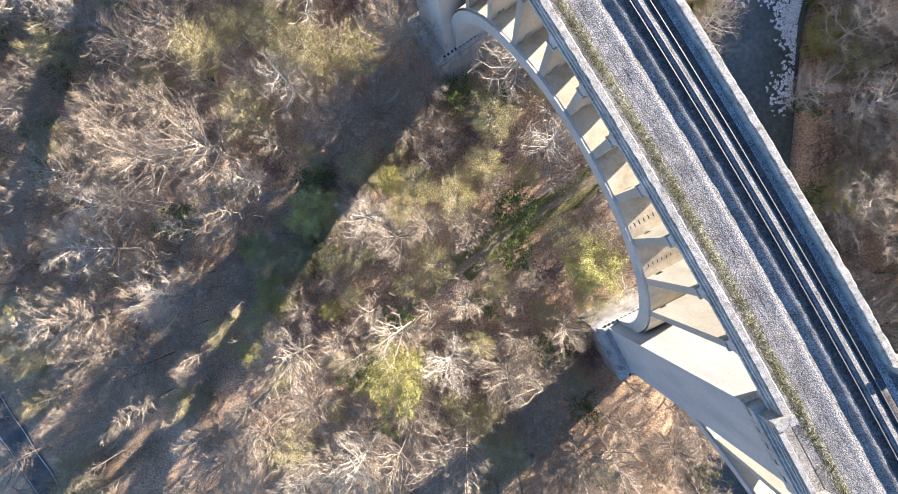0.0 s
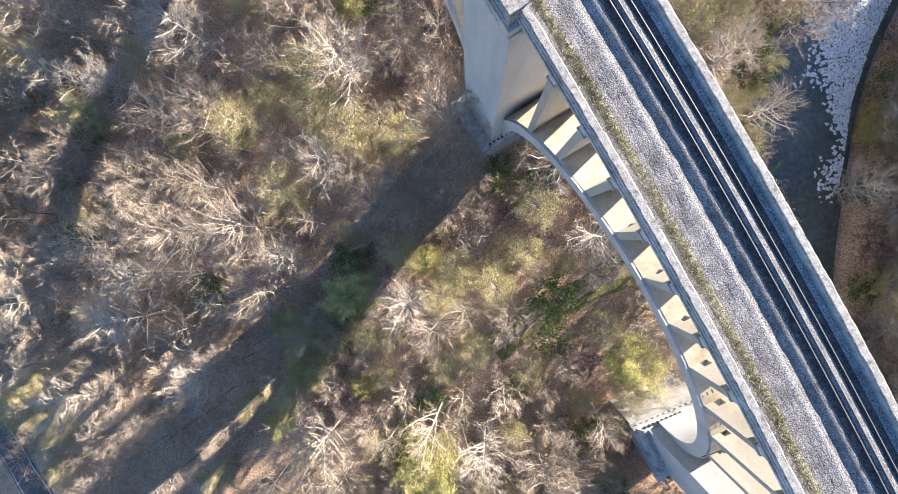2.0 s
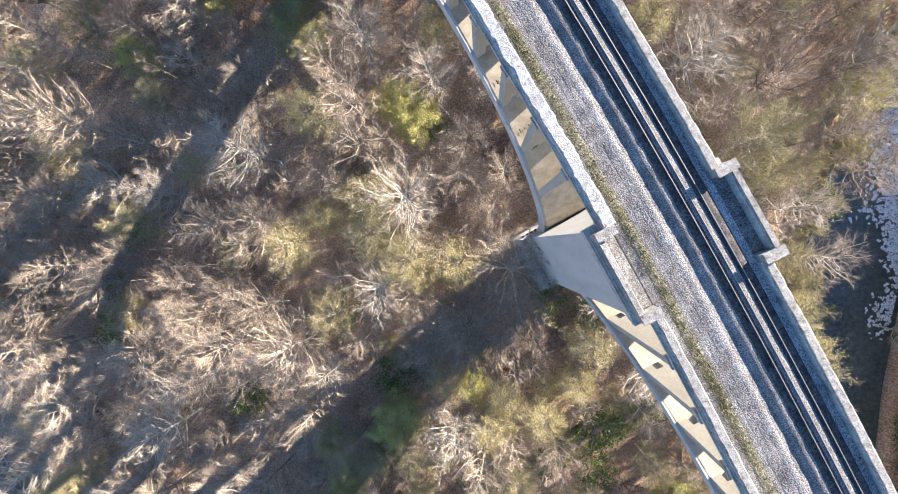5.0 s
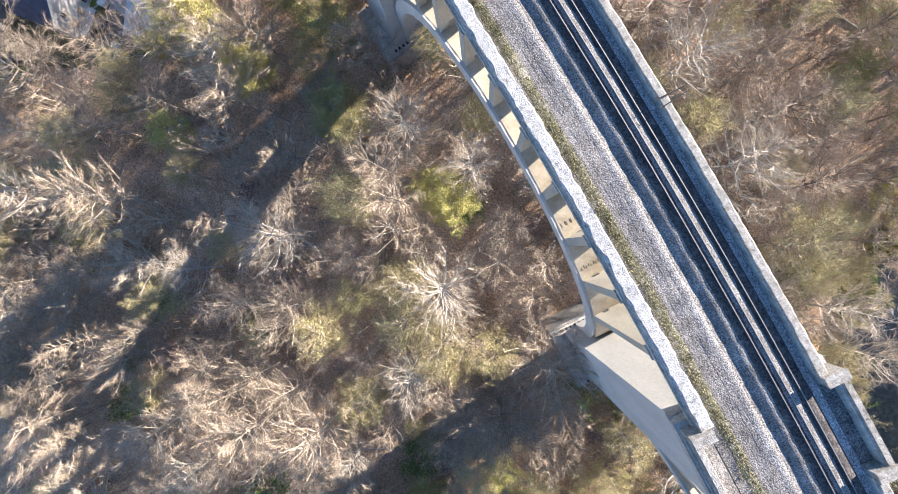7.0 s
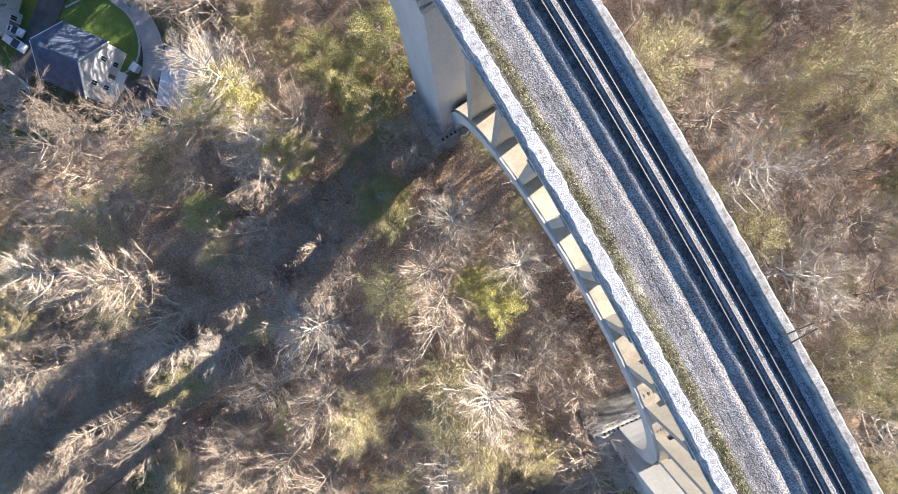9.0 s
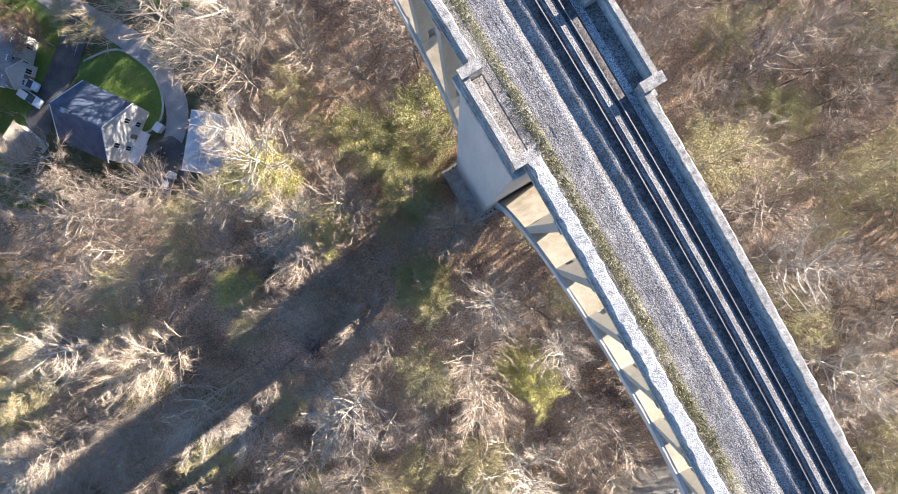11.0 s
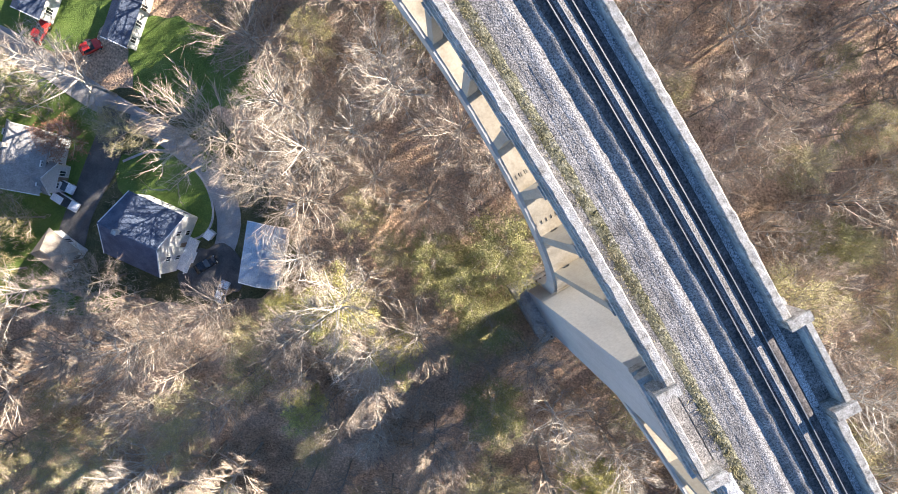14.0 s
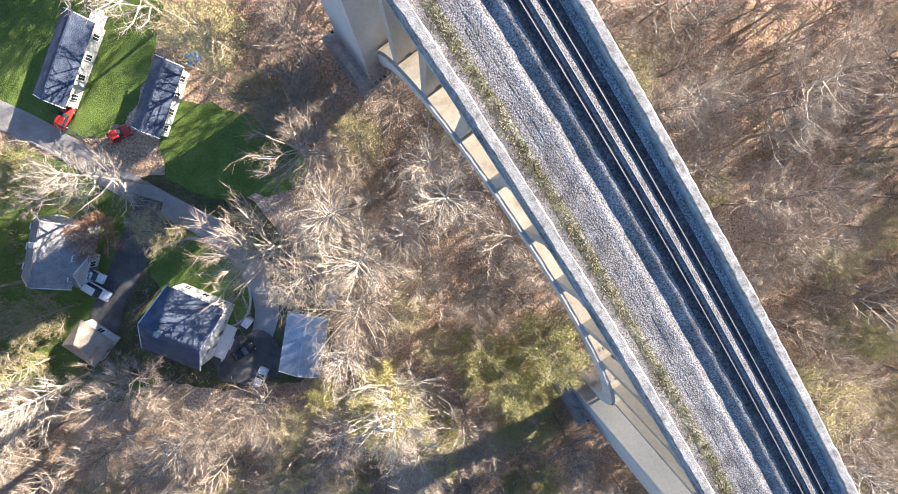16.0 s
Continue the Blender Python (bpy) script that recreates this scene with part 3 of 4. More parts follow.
for i in range(298):
    s = -76 + i * 0.66
    ob = new("sleeper", tie_me)
    ob.parent = track
    ob.matrix_world = place(s, 1.97 + rng.uniform(-0.06, 0.06), 56.525) @ Matrix.Rotation(rng.uniform(-0.02, 0.02), 4, "Z")


# weeds along the ballast's edge
def weeds():
    r0 = random.Random(11)
    verts, faces = [], []
    s = S0
    while s < S1:
        s += r0.uniform(0.008, 0.022)
        dens = noise.noise((s * 0.12, 3.0, 1.0)) + 0.35
        if r0.random() > 0.1 + dens * 0.6:
            continue
        c = Vector(at(s, -3.75 + 0.3 * noise.noise((s * 0.2, 0.0, 2.0)) + r0.gauss(0, 0.34), 56.06))
        for _ in range(5):
            a, h = r0.uniform(0, 6.28), r0.uniform(0.06, 0.22)
            b = c + Vector((r0.uniform(-0.15, 0.15), r0.uniform(-0.15, 0.15), 0))
            d = Vector((math.cos(a), math.sin(a), 0))
            w = Vector((-d.y, d.x, 0)) * 0.035
            q = len(verts)
            verts.extend([b - w, b + w, b + d * h * 0.8 + Vector((0, 0, h))])
            faces.append((q, q + 1, q + 2))
    tagged(soup("weeds", verts, faces, WEED), "low green and brown weeds growing along the ballast", "weeds", kind="stuff")


WEED = material("deck_weeds", [(0.1, 0.09, 0.045), (0.17, 0.155, 0.08), (0.28, 0.24, 0.15)], 0.4, 3.0, 0.9, 0.0, island=0.4)
weeds()

MEADOW = material("rough_meadow", [(0.11, 0.12, 0.04), (0.19, 0.175, 0.075), (0.28, 0.23, 0.13)], 0.35, 3.0, 0.95, 0.6, 4.0, grain_by=0.5)

# ------------------------------------------------------------------ roads, path and lawns
ROAD = [(-172.0, 22.0), (-146.0, -14.0), (-122.0, -47.0), (-111.0, -62.0), (-92.0, -92.0), (-72.0, -140.0)]
ribbon("lower_road", ROAD, 3.8, ASPHALT, 0.16, "worn grey country road through the wood", "road")
for off in (-3.2, 3.2):
    ribbon("road_line", [(x + off * 0.77, y + off * 0.64) for x, y in ROAD[:-1]], 0.09, TRIM, 0.23, "faded white edge line of a road", "road marking")
ribbon("grass_verge", [(38.3, 22.0), (23.3, 13.9), (4.3, 1.9), (-5.5, -5.7)], 3.6, MEADOW, 0.12, "grassy clearing along a footpath", "grass", wave=0.5)
ribbon("footpath", [(33.7, 20.8), (23.3, 13.9), (4.3, 1.9), (-11.8, -10.9), (-28.5, -22.1), (-40.5, -29.3), (-59.7, -41.5)], 0.9, PATH, 0.2, "trodden earth footpath", "path", wave=0.5)
YARD = 8.0
# olive-brown ground colour, darker than the litter and the lawns
DARK_GROUND = material("dark_yard_ground", [(0.05, 0.055, 0.022), (0.1, 0.098, 0.045), (0.17, 0.15, 0.085)], 0.3, 4.0, 0.95, 0.5, 5.0, grain_by=0.5)
sheet("yard", [(-158.1, 122.5), (-129.6, 132.4), (-120.0, 128.8), (-103.3, 113.0), (-100.2, 97.4), (-115.0, 90.4), (-140.0, 90.2), (-154.8, 90.3), (-161.5, 102.8)], DARK_GROUND, YARD + 0.035, "rough dark yard ground between houses", "yard")
sheet("lawn_east", [(-136.4, 141.1), (-128.8, 144.7), (-113.0, 140.0), (-108.4, 133.0), (-119.5, 128.2), (-132.2, 126.9), (-136.7, 132.8)], GRASS, YARD + 0.1, "mown green lawn with long tree shadows", "lawn")
sheet("lawn_house", [(-138.6, 116.0), (-128.8, 121.0), (-119.9, 116.3), (-116.7, 106.4), (-123.3, 100.7), (-135.3, 108.9)], GRASS, YARD + 0.1, "green lawn beside a house, edged with pale kerb", "lawn")
sheet("lawn_north", [(-151.0, 133.9), (-158.1, 136.2), (-182.1, 140.7), (-180.0, 169.5), (-136.8, 169.2), (-137.8, 154.1), (-140.7, 140.4), (-145.0, 135.1)], GRASS, YARD + 0.1, "bright green lawn round two long homes", "lawn")
sheet("lawn_west", [(-145.2, 129.1), (-139.5, 122.0), (-143.9, 107.5), (-149.8, 90.3), (-138.7, 88.2), (-131.1, 93.2), (-139.0, 83.3), (-174.0, 87.1), (-170.6, 131.2)], GRASS, YARD + 0.06, "rough grass round two houses", "lawn")
PALE_ASPHALT = material("pale_asphalt", [(0.24, 0.23, 0.22), (0.33, 0.315, 0.3), (0.42, 0.4, 0.385)], 0.3, 6.0, 0.9, 0.3, 12.0)
ribbon("lane", [(-205.8, 144.0), (-177.4, 138.4), (-164.2, 136.1), (-154.1, 132.9), (-145.9, 128.9), (-137.6, 125.4), (-127.5, 122.2), (-119.3, 117.5), (-114.1, 109.2), (-114.9, 100.8), (-118.8, 94.7)], 2.3, PALE_ASPHALT, 0.17, "grey asphalt lane curving between houses", "road", wave=0.3)
ribbon("driveway", [(-137.6, 125.4), (-138.8, 117.2), (-141.3, 110.0), (-143.6, 103.9), (-144.5, 96.6)], 2.6, ASPHALT, 0.21, "dark asphalt driveway", "driveway", wave=0.2)
sheet("parking_pad", [(-122.2, 100.7), (-113.6, 104.5), (-109.9, 98.5), (-112.1, 92.5), (-123.2, 91.6)], ASPHALT, YARD + 0.24, "worn asphalt parking place beside a garage", "driveway")
ribbon("kerb", [(-135.6, 116.1), (-128.8, 120.4), (-120.5, 116.3), (-117.1, 109.8), (-117.1, 105.8), (-120.9, 102.6), (-124.0, 102.6)], 0.22, GRAVEL, 0.3, "pale stone edging round a lawn", "kerb")


# ------------------------------------------------------------------ houses
def slab(bm, a, b, c, d, thick):
    """A roof slope: four corners, drawn out downward."""
    top = [bm.verts.new(v) for v in (a, b, c, d)]
    low = [bm.verts.new(Vector(v) - Vector((0, 0, thick))) for v in (a, b, c, d)]
    bm.faces.new(top)
    bm.faces.new(low)
    for i in range(4):
        bm.faces.new((top[i], low[i], low[(i + 1) % 4], top[(i + 1) % 4]))


def window(house, x, y, z, w, h, facing, shutters=False):
    """A framed window on a wall; facing: the wall's outward turn in degrees."""
    m = pose(x, y, z, 0, 0, facing)
    bm = bmesh.new()
    for x0, x1, z0, z1 in ((-w / 2 - 0.1, -w / 2, -h / 2, h / 2), (w / 2, w / 2 + 0.1, -h / 2, h / 2), (-w / 2 - 0.1, w / 2 + 0.1, h / 2, h / 2 + 0.12), (-w / 2 - 0.14, w / 2 + 0.14, -h / 2 - 0.12, -h / 2), (-0.04, 0.04, -h / 2, h / 2)):
        box(bm, x0, x1, -0.12, 0.05, z0, z1)
    bmesh.ops.transform(bm, matrix=m, verts=bm.verts)
    fr = part("window", bm, TRIM, house)
    bm = bmesh.new()
    box(bm, -w / 2, w / 2, -0.06, 0.0, -h / 2, h / 2)
    bmesh.ops.transform(bm, matrix=m, verts=bm.verts)
    part("pane", bm, PANE, fr, "dark window glass")


def house(name, label, x, y, z, turn, length, width, wall_h, rise, roof_mat, wall_mat, eave=0.45, windows=2, chimney=False, hip=0.0, porch=False, storeys=1, category="house"):
    """A house whose ridge runs along its own x."""
    h = thing(name, label, category, pose(x, y, z, 0, 0, turn))
    L, W = length / 2, width / 2
    bm = bmesh.new()
    base = [(-L, -W), (L, -W), (L, W), (-L, W)]
    lo = [bm.verts.new((a, b, -0.4)) for a, b in base]
    hi = [bm.verts.new((a, b, wall_h)) for a, b in base]
    bm.faces.new(lo)
    for i in range(4):
        bm.faces.new((lo[i], lo[(i + 1) % 4], hi[(i + 1) % 4], hi[i]))
    if hip == 0:
        g = [bm.verts.new((-L, 0, wall_h + rise)), bm.verts.new((L, 0, wall_h + rise))]
        bm.faces.new((hi[3], hi[0], g[0]))
        bm.faces.new((hi[1], hi[2], g[1]))
    else:
        bm.faces.new(hi)
    part("wall", bm, wall_mat, h)
    sl = rise / W
    el, ew = L + eave, W + eave
    ze, zr = wall_h - eave * sl + 0.14, wall_h + rise + 0.14
    bm = bmesh.new()
    rx = el - hip
    slab(bm, (-el, -ew, ze), (el, -ew, ze), (rx, 0, zr), (-rx, 0, zr), 0.12)
    slab(bm, (el, ew, ze), (-el, ew, ze), (-rx, 0, zr), (rx, 0, zr), 0.12)
    if hip:
        for sg in (-1, 1):
            v = [bm.verts.new((sg * el, -ew, ze)), bm.verts.new((sg * el, ew, ze)), bm.verts.new((sg * rx, 0, zr))]
            bm.faces.new(v)
    roof = part("roof", bm, roof_mat, h)
    bm = bmesh.new()
    box(bm, -rx, rx, -0.14, 0.14, zr - 0.04, zr + 0.05)
    part("ridge_cap", bm, roof_mat, roof)
    if not hip:
        for sg in (-1, 1):
            bm = bmesh.new()
            for q in (-1, 1):
                slab(bm, (sg * el, q * ew, ze + 0.02), (sg * (el - 0.16), q * ew, ze + 0.02), (sg * (el - 0.16), 0, zr + 0.02), (sg * el, 0, zr + 0.02), 0.24)
            part("barge_board", bm, TRIM, roof)
    for st in range(storeys):
        zc = 1.55 + st * 2.7
        for i in range(windows):
            px = -L + length * (i + 0.5) / windows
            for sg, f in ((-1, 0), (1, 180)):
                window(h, px, sg * (W + 0.02), zc, 0.95, 1.25, f)
        for sg, f in ((-1, -90), (1, 90)):
            for q in (-0.45, 0.45):
                window(h, sg * (L + 0.02), q * W, zc, 0.9, 1.2, f)
    bm = bmesh.new()
    box(bm, L + 0.0, L + 0.07, -0.45, 0.45, 0.0, 2.05)
    part("door", bm, WOOD, h, "plain house door")
    if chimney:
        bm = bmesh.new()
        box(bm, -L * 0.4, -L * 0.4 + 0.7, -0.35, 0.35, wall_h, zr + 0.9)
        box(bm, -L * 0.4 - 0.08, -L * 0.4 + 0.78, -0.43, 0.43, zr + 0.75, zr + 0.95)
        part("chimney", bm, STAINED, roof)
    if porch:
        bm = bmesh.new()
        box(bm, L + 0.05, L + 2.2, -W * 0.9, W * 0.3, 0.35, 0.5)
        deck = part("porch", bm, TRIM, h, "white-railed wooden porch")
        for i in range(5):
            q = -W * 0.9 + 0.05 + i * (W * 1.2 - 0.2) / 4
            bm = bmesh.new()
            box(bm, L + 2.05, L + 2.15, q, q + 0.1, -0.3, 1.4)
            part("post", bm, TRIM, deck)
        bm = bmesh.new()
        box(bm, L + 2.03, L + 2.17, -W * 0.9, W * 0.3, 1.35, 1.45)
        part("handrail", bm, TRIM, deck)
        for i in range(3):
            bm = bmesh.new()
            box(bm, L + 2.2 + i * 0.28, L + 2.48 + i * 0.28, -W * 0.5, -W * 0.1, -0.2, 0.35 - i * 0.16)
            part("step", bm, TRIM, deck)
    return h


house("house", "white two-storey gabled house with a dark shingle roof", -127.0, 103.7, YARD, -16, 10.1, 11.5, 5.1, 3.8, DARK_ROOF, SIDING, windows=3, chimney=True, porch=True, storeys=2)
house("house", "white cottage with a grey shingle roof and dark shaded slope", -150.1, 114.0, YARD, -98, 10.8, 7.4, 4.6, 3.0, GREY_ROOF, SIDING, windows=3, chimney=True, storeys=2)
cottage = [o for o in scene.objects if o.parent is None and o.name.startswith("house")][-1]
wing = house("house", "low white cross wing with a grey roof", -147.8, 111.3, YARD, -10, 4.1, 5.3, 3.5, 2.2, GREY_ROOF, SIDING, windows=1)
for o in list(scene.objects):
    if o.parent is wing:
        o.matrix_basis = cottage.matrix_basis.inverted() @ wing.matrix_basis @ o.matrix_basis
        o.parent = cottage
bpy.data.objects.remove(wing)
house("garage", "long garage with a pale blue-grey metal roof", -106.3, 102.9, YARD, -92, 11.0, 6.7, 2.9, 0.8, METAL_ROOF, SIDING, windows=1, category="garage")
house("shed", "small outbuilding with a tan hipped roof", -144.8, 97.4, YARD, -30, 6.0, 5.3, 2.8, 1.7, TAN_ROOF, SIDING, windows=1, hip=2.4, category="shed")
house("mobile_home", "long white mobile home with a dark roof", -150.7, 146.5, YARD, 74, 14.4, 4.4, 3.2, 1.1, DARK_ROOF, SIDING, windows=4, porch=True, category="mobile home")
house("mobile_home", "long home with a dark worn roof among clutter", -135.6, 143.0, YARD, 76, 12.0, 4.0, 3.0, 1.0, DARK_ROOF, SIDING, windows=4, category="mobile home")
for x, y, turn, a, b, h_, nm, lab in ((-102.5, 112.2, 82, 2.4, 1.4, 1.9, "garden_shed", "narrow white metal shed at the edge of the wood"), (-117.7, 104.9, 60, 1.7, 1.2, 1.0, "storage_box", "white plastic storage box on the lawn's edge")):
    sh = thing(nm, lab, "shed", pose(x, y, YARD + 0.05, 0, 0, turn))
    bm = bmesh.new()
    box(bm, -a / 2, a / 2, -b / 2, b / 2, -0.1, h_, 0.04)
    part("body", bm, SIDING, sh)
    bm = bmesh.new()
    slab(bm, (-a / 2 - 0.1, -b / 2 - 0.1, h_ + 0.08), (a / 2 + 0.1, -b / 2 - 0.1, h_ + 0.08), (a / 2 + 0.1, b / 2 + 0.1, h_ + 0.24), (-a / 2 - 0.1, b / 2 + 0.1, h_ + 0.24), 0.07)
    part("lid", bm, TRIM, sh)
bm = bmesh.new()
bmesh.ops.create_grid(bm, x_segments=8, y_segments=8, size=1.1)
for v in bm.verts:
    e = max(abs(v.co.x), abs(v.co.y)) / 1.1
    v.co.z = 1.15 * (1 - e ** 3) + 0.12 * noise.noise(v.co * 2.0) - 0.05
bmesh.ops.solidify(bm, geom=bm.faces[:], thickness=0.03)
tarp = finish("tarpaulin", bm, BLUE_TARP, True)
tarp.matrix_world = pose(-131.9, 150.8, YARD + 0.12, 0, 0, 20)
tagged(tarp, "bright blue tarpaulin draped over a heap", "tarpaulin")


def car(name, label, x, y, turn, paint, length=4.5, width=1.8, tall=1.45, box_back=False):
    c = thing(name, label, "car", pose(x, y, YARD + 0.26, 0, 0, turn))
    L, W = length / 2, width / 2
    side = [(-L, 0.35), (-L, 0.85), (-L * 0.55, 0.95), (L * 0.35, 0.95), (L * 0.93, 0.78), (L, 0.55), (L, 0.35)]
    bm = bmesh.new()
    rings = [[bm.verts.new((px, q, pz)) for px, pz in side] for q in (-W, W)]
    bm.faces.new(rings[0])
    bm.faces.new(rings[1])
    for i in range(len(side)):
        j = (i + 1) % len(side)
        bm.faces.new((rings[0][i], rings[0][j], rings[1][j], rings[1][i]))
    bmesh.ops.bevel(bm, geom=bm.edges[:], offset=0.07, segments=2, affect="EDGES")
    part("body", bm, paint, c, smooth=True)
    back = -L * 0.9 if box_back else -L * 0.72
    lo = [(back, -W * 0.92), (L * 0.4, -W * 0.92), (L * 0.4, W * 0.92), (back, W * 0.92)]
    hi = [(back + 0.35, -W * 0.74), (L * 0.08, -W * 0.74), (L * 0.08, W * 0.74), (back + 0.35, W * 0.74)]
    bm = bmesh.new()
    a = [bm.verts.new((px, py, 0.93)) for px, py in lo]
    b = [bm.verts.new((px, py, tall - 0.06)) for px, py in hi]
    bm.faces.new(a)
    bm.faces.new(b)
    for i in range(4):
        bm.faces.new((a[i], a[(i + 1) % 4], b[(i + 1) % 4], b[i]))
    part("cabin_glass", bm, PANE, c, "dark tinted windows")
    bm = bmesh.new()
    box(bm, hi[0][0] - 0.04, hi[1][0] + 0.04, -W * 0.77, W * 0.77, tall - 0.065, tall, 0.03)
    part("roof", bm, paint, c)
    for px in (-L * 0.62, L * 0.62):
        for sg in (-1, 1):
            bm = bmesh.new()
            bmesh.ops.create_cone(bm, cap_ends=True, segments=18, radius1=0.33, radius2=0.33, depth=0.2, matrix=pose(px, sg * (W - 0.09), 0.33, 90, 0, 0))
            wheel = part("wheel", bm, RUBBER, c)
            bm = bmesh.new()
            bmesh.ops.create_cone(bm, cap_ends=True, segments=14, radius1=0.2, radius2=0.17, depth=0.05, matrix=pose(px, sg * (W + 0.02), 0.33, 90, 0, 0))
            part("rim", bm, STEEL, wheel)
    for sg in (-1, 1):
        bm = bmesh.new()
        box(bm, L - 0.06, L + 0.01, sg * W * 0.72 - 0.16, sg * W * 0.72 + 0.16, 0.58, 0.7)
        part("headlight", bm, TRIM, c)


car("car", "black saloon car parked on the driveway", -117.8, 99.1, 40, BLACK_PAINT)
car("car", "white car parked beside the garage", -114.1, 94.3, 75, WHITE_PAINT)
car("car", "bright red car parked on the lane", -152.0, 137.0, 70, RED_PAINT)
car("van", "white pickup standing beside the cottage", -145.0, 107.0, -25, WHITE_PAINT, 5.0, 1.9, 1.8, True)
car("car", "white car standing beside the cottage porch", -145.7, 109.9, -20, WHITE_PAINT, 4.2)
car("car", "red and white car parked by a home", -142.8, 135.8, 35, RED_PAINT, 4.0)


# ------------------------------------------------------------------ trees
def tube(verts, faces, pts, radii, sides):
    """A tapered bent tube through the points."""
    up = Vector((0.3, 0.2, 1)).normalized()
    first = len(verts)
    for i, p in enumerate(pts):
        d = (pts[min(i + 1, len(pts) - 1)] - pts[max(i - 1, 0)]).normalized()
        u = d.cross(up)
        u = u.normalized() if u.length > 0.05 else Vector((1, 0, 0))
        v = d.cross(u)
        for j in range(sides):
            a = 2 * math.pi * j / sides
            verts.append(p + (u * math.cos(a) + v * math.sin(a)) * radii[i])
    for i in range(len(pts) - 1):
        for j in range(sides):
            k = (j + 1) % sides
            faces.append((first + i * sides + j, first + i * sides + k, first + (i + 1) * sides + k, first + (i + 1) * sides + j))


def spike(verts, faces, p, d, length, rad, r0):
    """A slender tapering twig."""
    u = d.cross(Vector((r0.gauss(0, 1), r0.gauss(0, 1), r0.gauss(0, 1))))
    u = u.normalized() * rad if u.length > 0.05 else Vector((rad, 0, 0))
    q = len(verts)
    verts.extend([p + u, p - u, p + d * length])
    faces.append((q, q + 1, q + 2))


def leaf(verts, faces, p, size, r0):
    u = Vector((r0.gauss(0, 1), r0.gauss(0, 1), r0.gauss(0, 0.6))).normalized() * size
    v = u.cross(Vector((r0.gauss(0, 0.6), r0.gauss(0, 0.6), 1))).normalized() * size
    q = len(verts)
    verts.extend([p - u * 0.8 - v * 0.5, p + u * 0.8 - v * 0.5, p + v])
    faces.append((q, q + 1, q + 2))


def grow(seed, tall, spread, limbs, branches, twigs, leaves, leaf_size, wood_mat, twig_mat, leaf_mat, trunk_r=0.22, low=0.3, twig_len=1.3, twig_rad=0.022, steep=(0.55, 1.1)):
    """Meshes of one tree: trunk with limbs, and the crown of twigs with its buds or leaves."""
    r0 = random.Random(seed)
    wv, wf, tv, tf, lv, lf = [], [], [], [], [], []
    lean = Vector((r0.uniform(-0.06, 0.06), r0.uniform(-0.06, 0.06), 0))
    n = 6
    trunk = [Vector((lean.x * tall * (i / n) + 0.3 * noise.noise((seed, i * 0.4, 0.0)) * i / n, lean.y * tall * (i / n) + 0.3 * noise.noise((seed, i * 0.4, 5.0)) * i / n, tall * 0.9 * i / n - (0.6 if i == 0 else 0))) for i in range(n + 1)]
    tube(wv, wf, trunk, [trunk_r * (1.25 if i == 0 else 1 - 0.85 * i / n) for i in range(n + 1)], 5)
    for b in range(limbs):
        f = low + (0.97 - low) * (b + r0.random()) / limbs
        base = trunk[min(n - 1, int(f * n))].lerp(trunk[min(n, int(f * n) + 1)], f * n - int(f * n))
        a = b * 2.4 + r0.uniform(-0.5, 0.5)
        reach = spread * (1.05 - 0.7 * max(0, (f - 0.5) / 0.5) ** 1.4) * r0.uniform(0.7, 1.15)
        rise = reach * r0.uniform(*steep)
        pts = []
        for i in range(4):
            t = i / 3
            wob = Vector((noise.noise((seed + b, t * 2.2, 1.0)), noise.noise((seed + b, t * 2.2, 8.0)), noise.noise((seed + b, t * 2.2, 4.0)))) * reach * 0.2 * t
            pts.append(base + Vector((math.cos(a) * reach * t, math.sin(a) * reach * t, rise * (0.55 * t + 0.45 * t * t))) + wob)
        rad = trunk_r * (1 - 0.6 * f) * 0.54
        tube(wv, wf, pts, [rad * (1 - 0.78 * i / 3) + 0.016 for i in range(4)], 3)
        for k in range(branches):
            t = min(0.999, 0.2 + 0.8 * (k + r0.random()) / branches)
            p = pts[int(t * 3)].lerp(pts[int(t * 3) + 1], t * 3 - int(t * 3))
            turn = a + r0.choice((-1, 1)) * r0.uniform(0.3, 1.2)
            d = Vector((math.cos(turn), math.sin(turn), r0.uniform(0.0, 0.75))).normalized()
            ln = reach * r0.uniform(0.3, 0.6) * (1.2 - 0.5 * t)
            spike(wv, wf, p, d, ln, 0.022 + rad * 0.24, r0)
            for _ in range(twigs):
                u = r0.random()
                q = p + d * ln * u
                td = (d + Vector((r0.gauss(0, 0.65), r0.gauss(0, 0.65), r0.gauss(0.1, 0.4)))).normalized()
                tl = twig_len * r0.uniform(0.5, 1.25)
                spike(tv, tf, q, td, tl, twig_rad * r0.uniform(0.6, 1.3), r0)
                for _ in range(leaves):
                    leaf(lv, lf, q + td * tl * r0.uniform(0.1, 1.15) + Vector((r0.gauss(0, 0.16), r0.gauss(0, 0.16), r0.gauss(0, 0.16))), leaf_size * r0.uniform(0.6, 1.4), r0)
    return (wv, wf, wood_mat), (tv, tf, twig_mat), (lv, lf, leaf_mat)


def plant(name, label, category, meshes, group):
    """A tree from its meshes, to be copied about."""
    t = thing(name, label, category, group=group)
    for (v, f, m), nm in zip(meshes, ("trunk", "crown", "leaves")):
        if f:
            ob = soup(nm, v, f, m)
            ob.parent = t
    return t


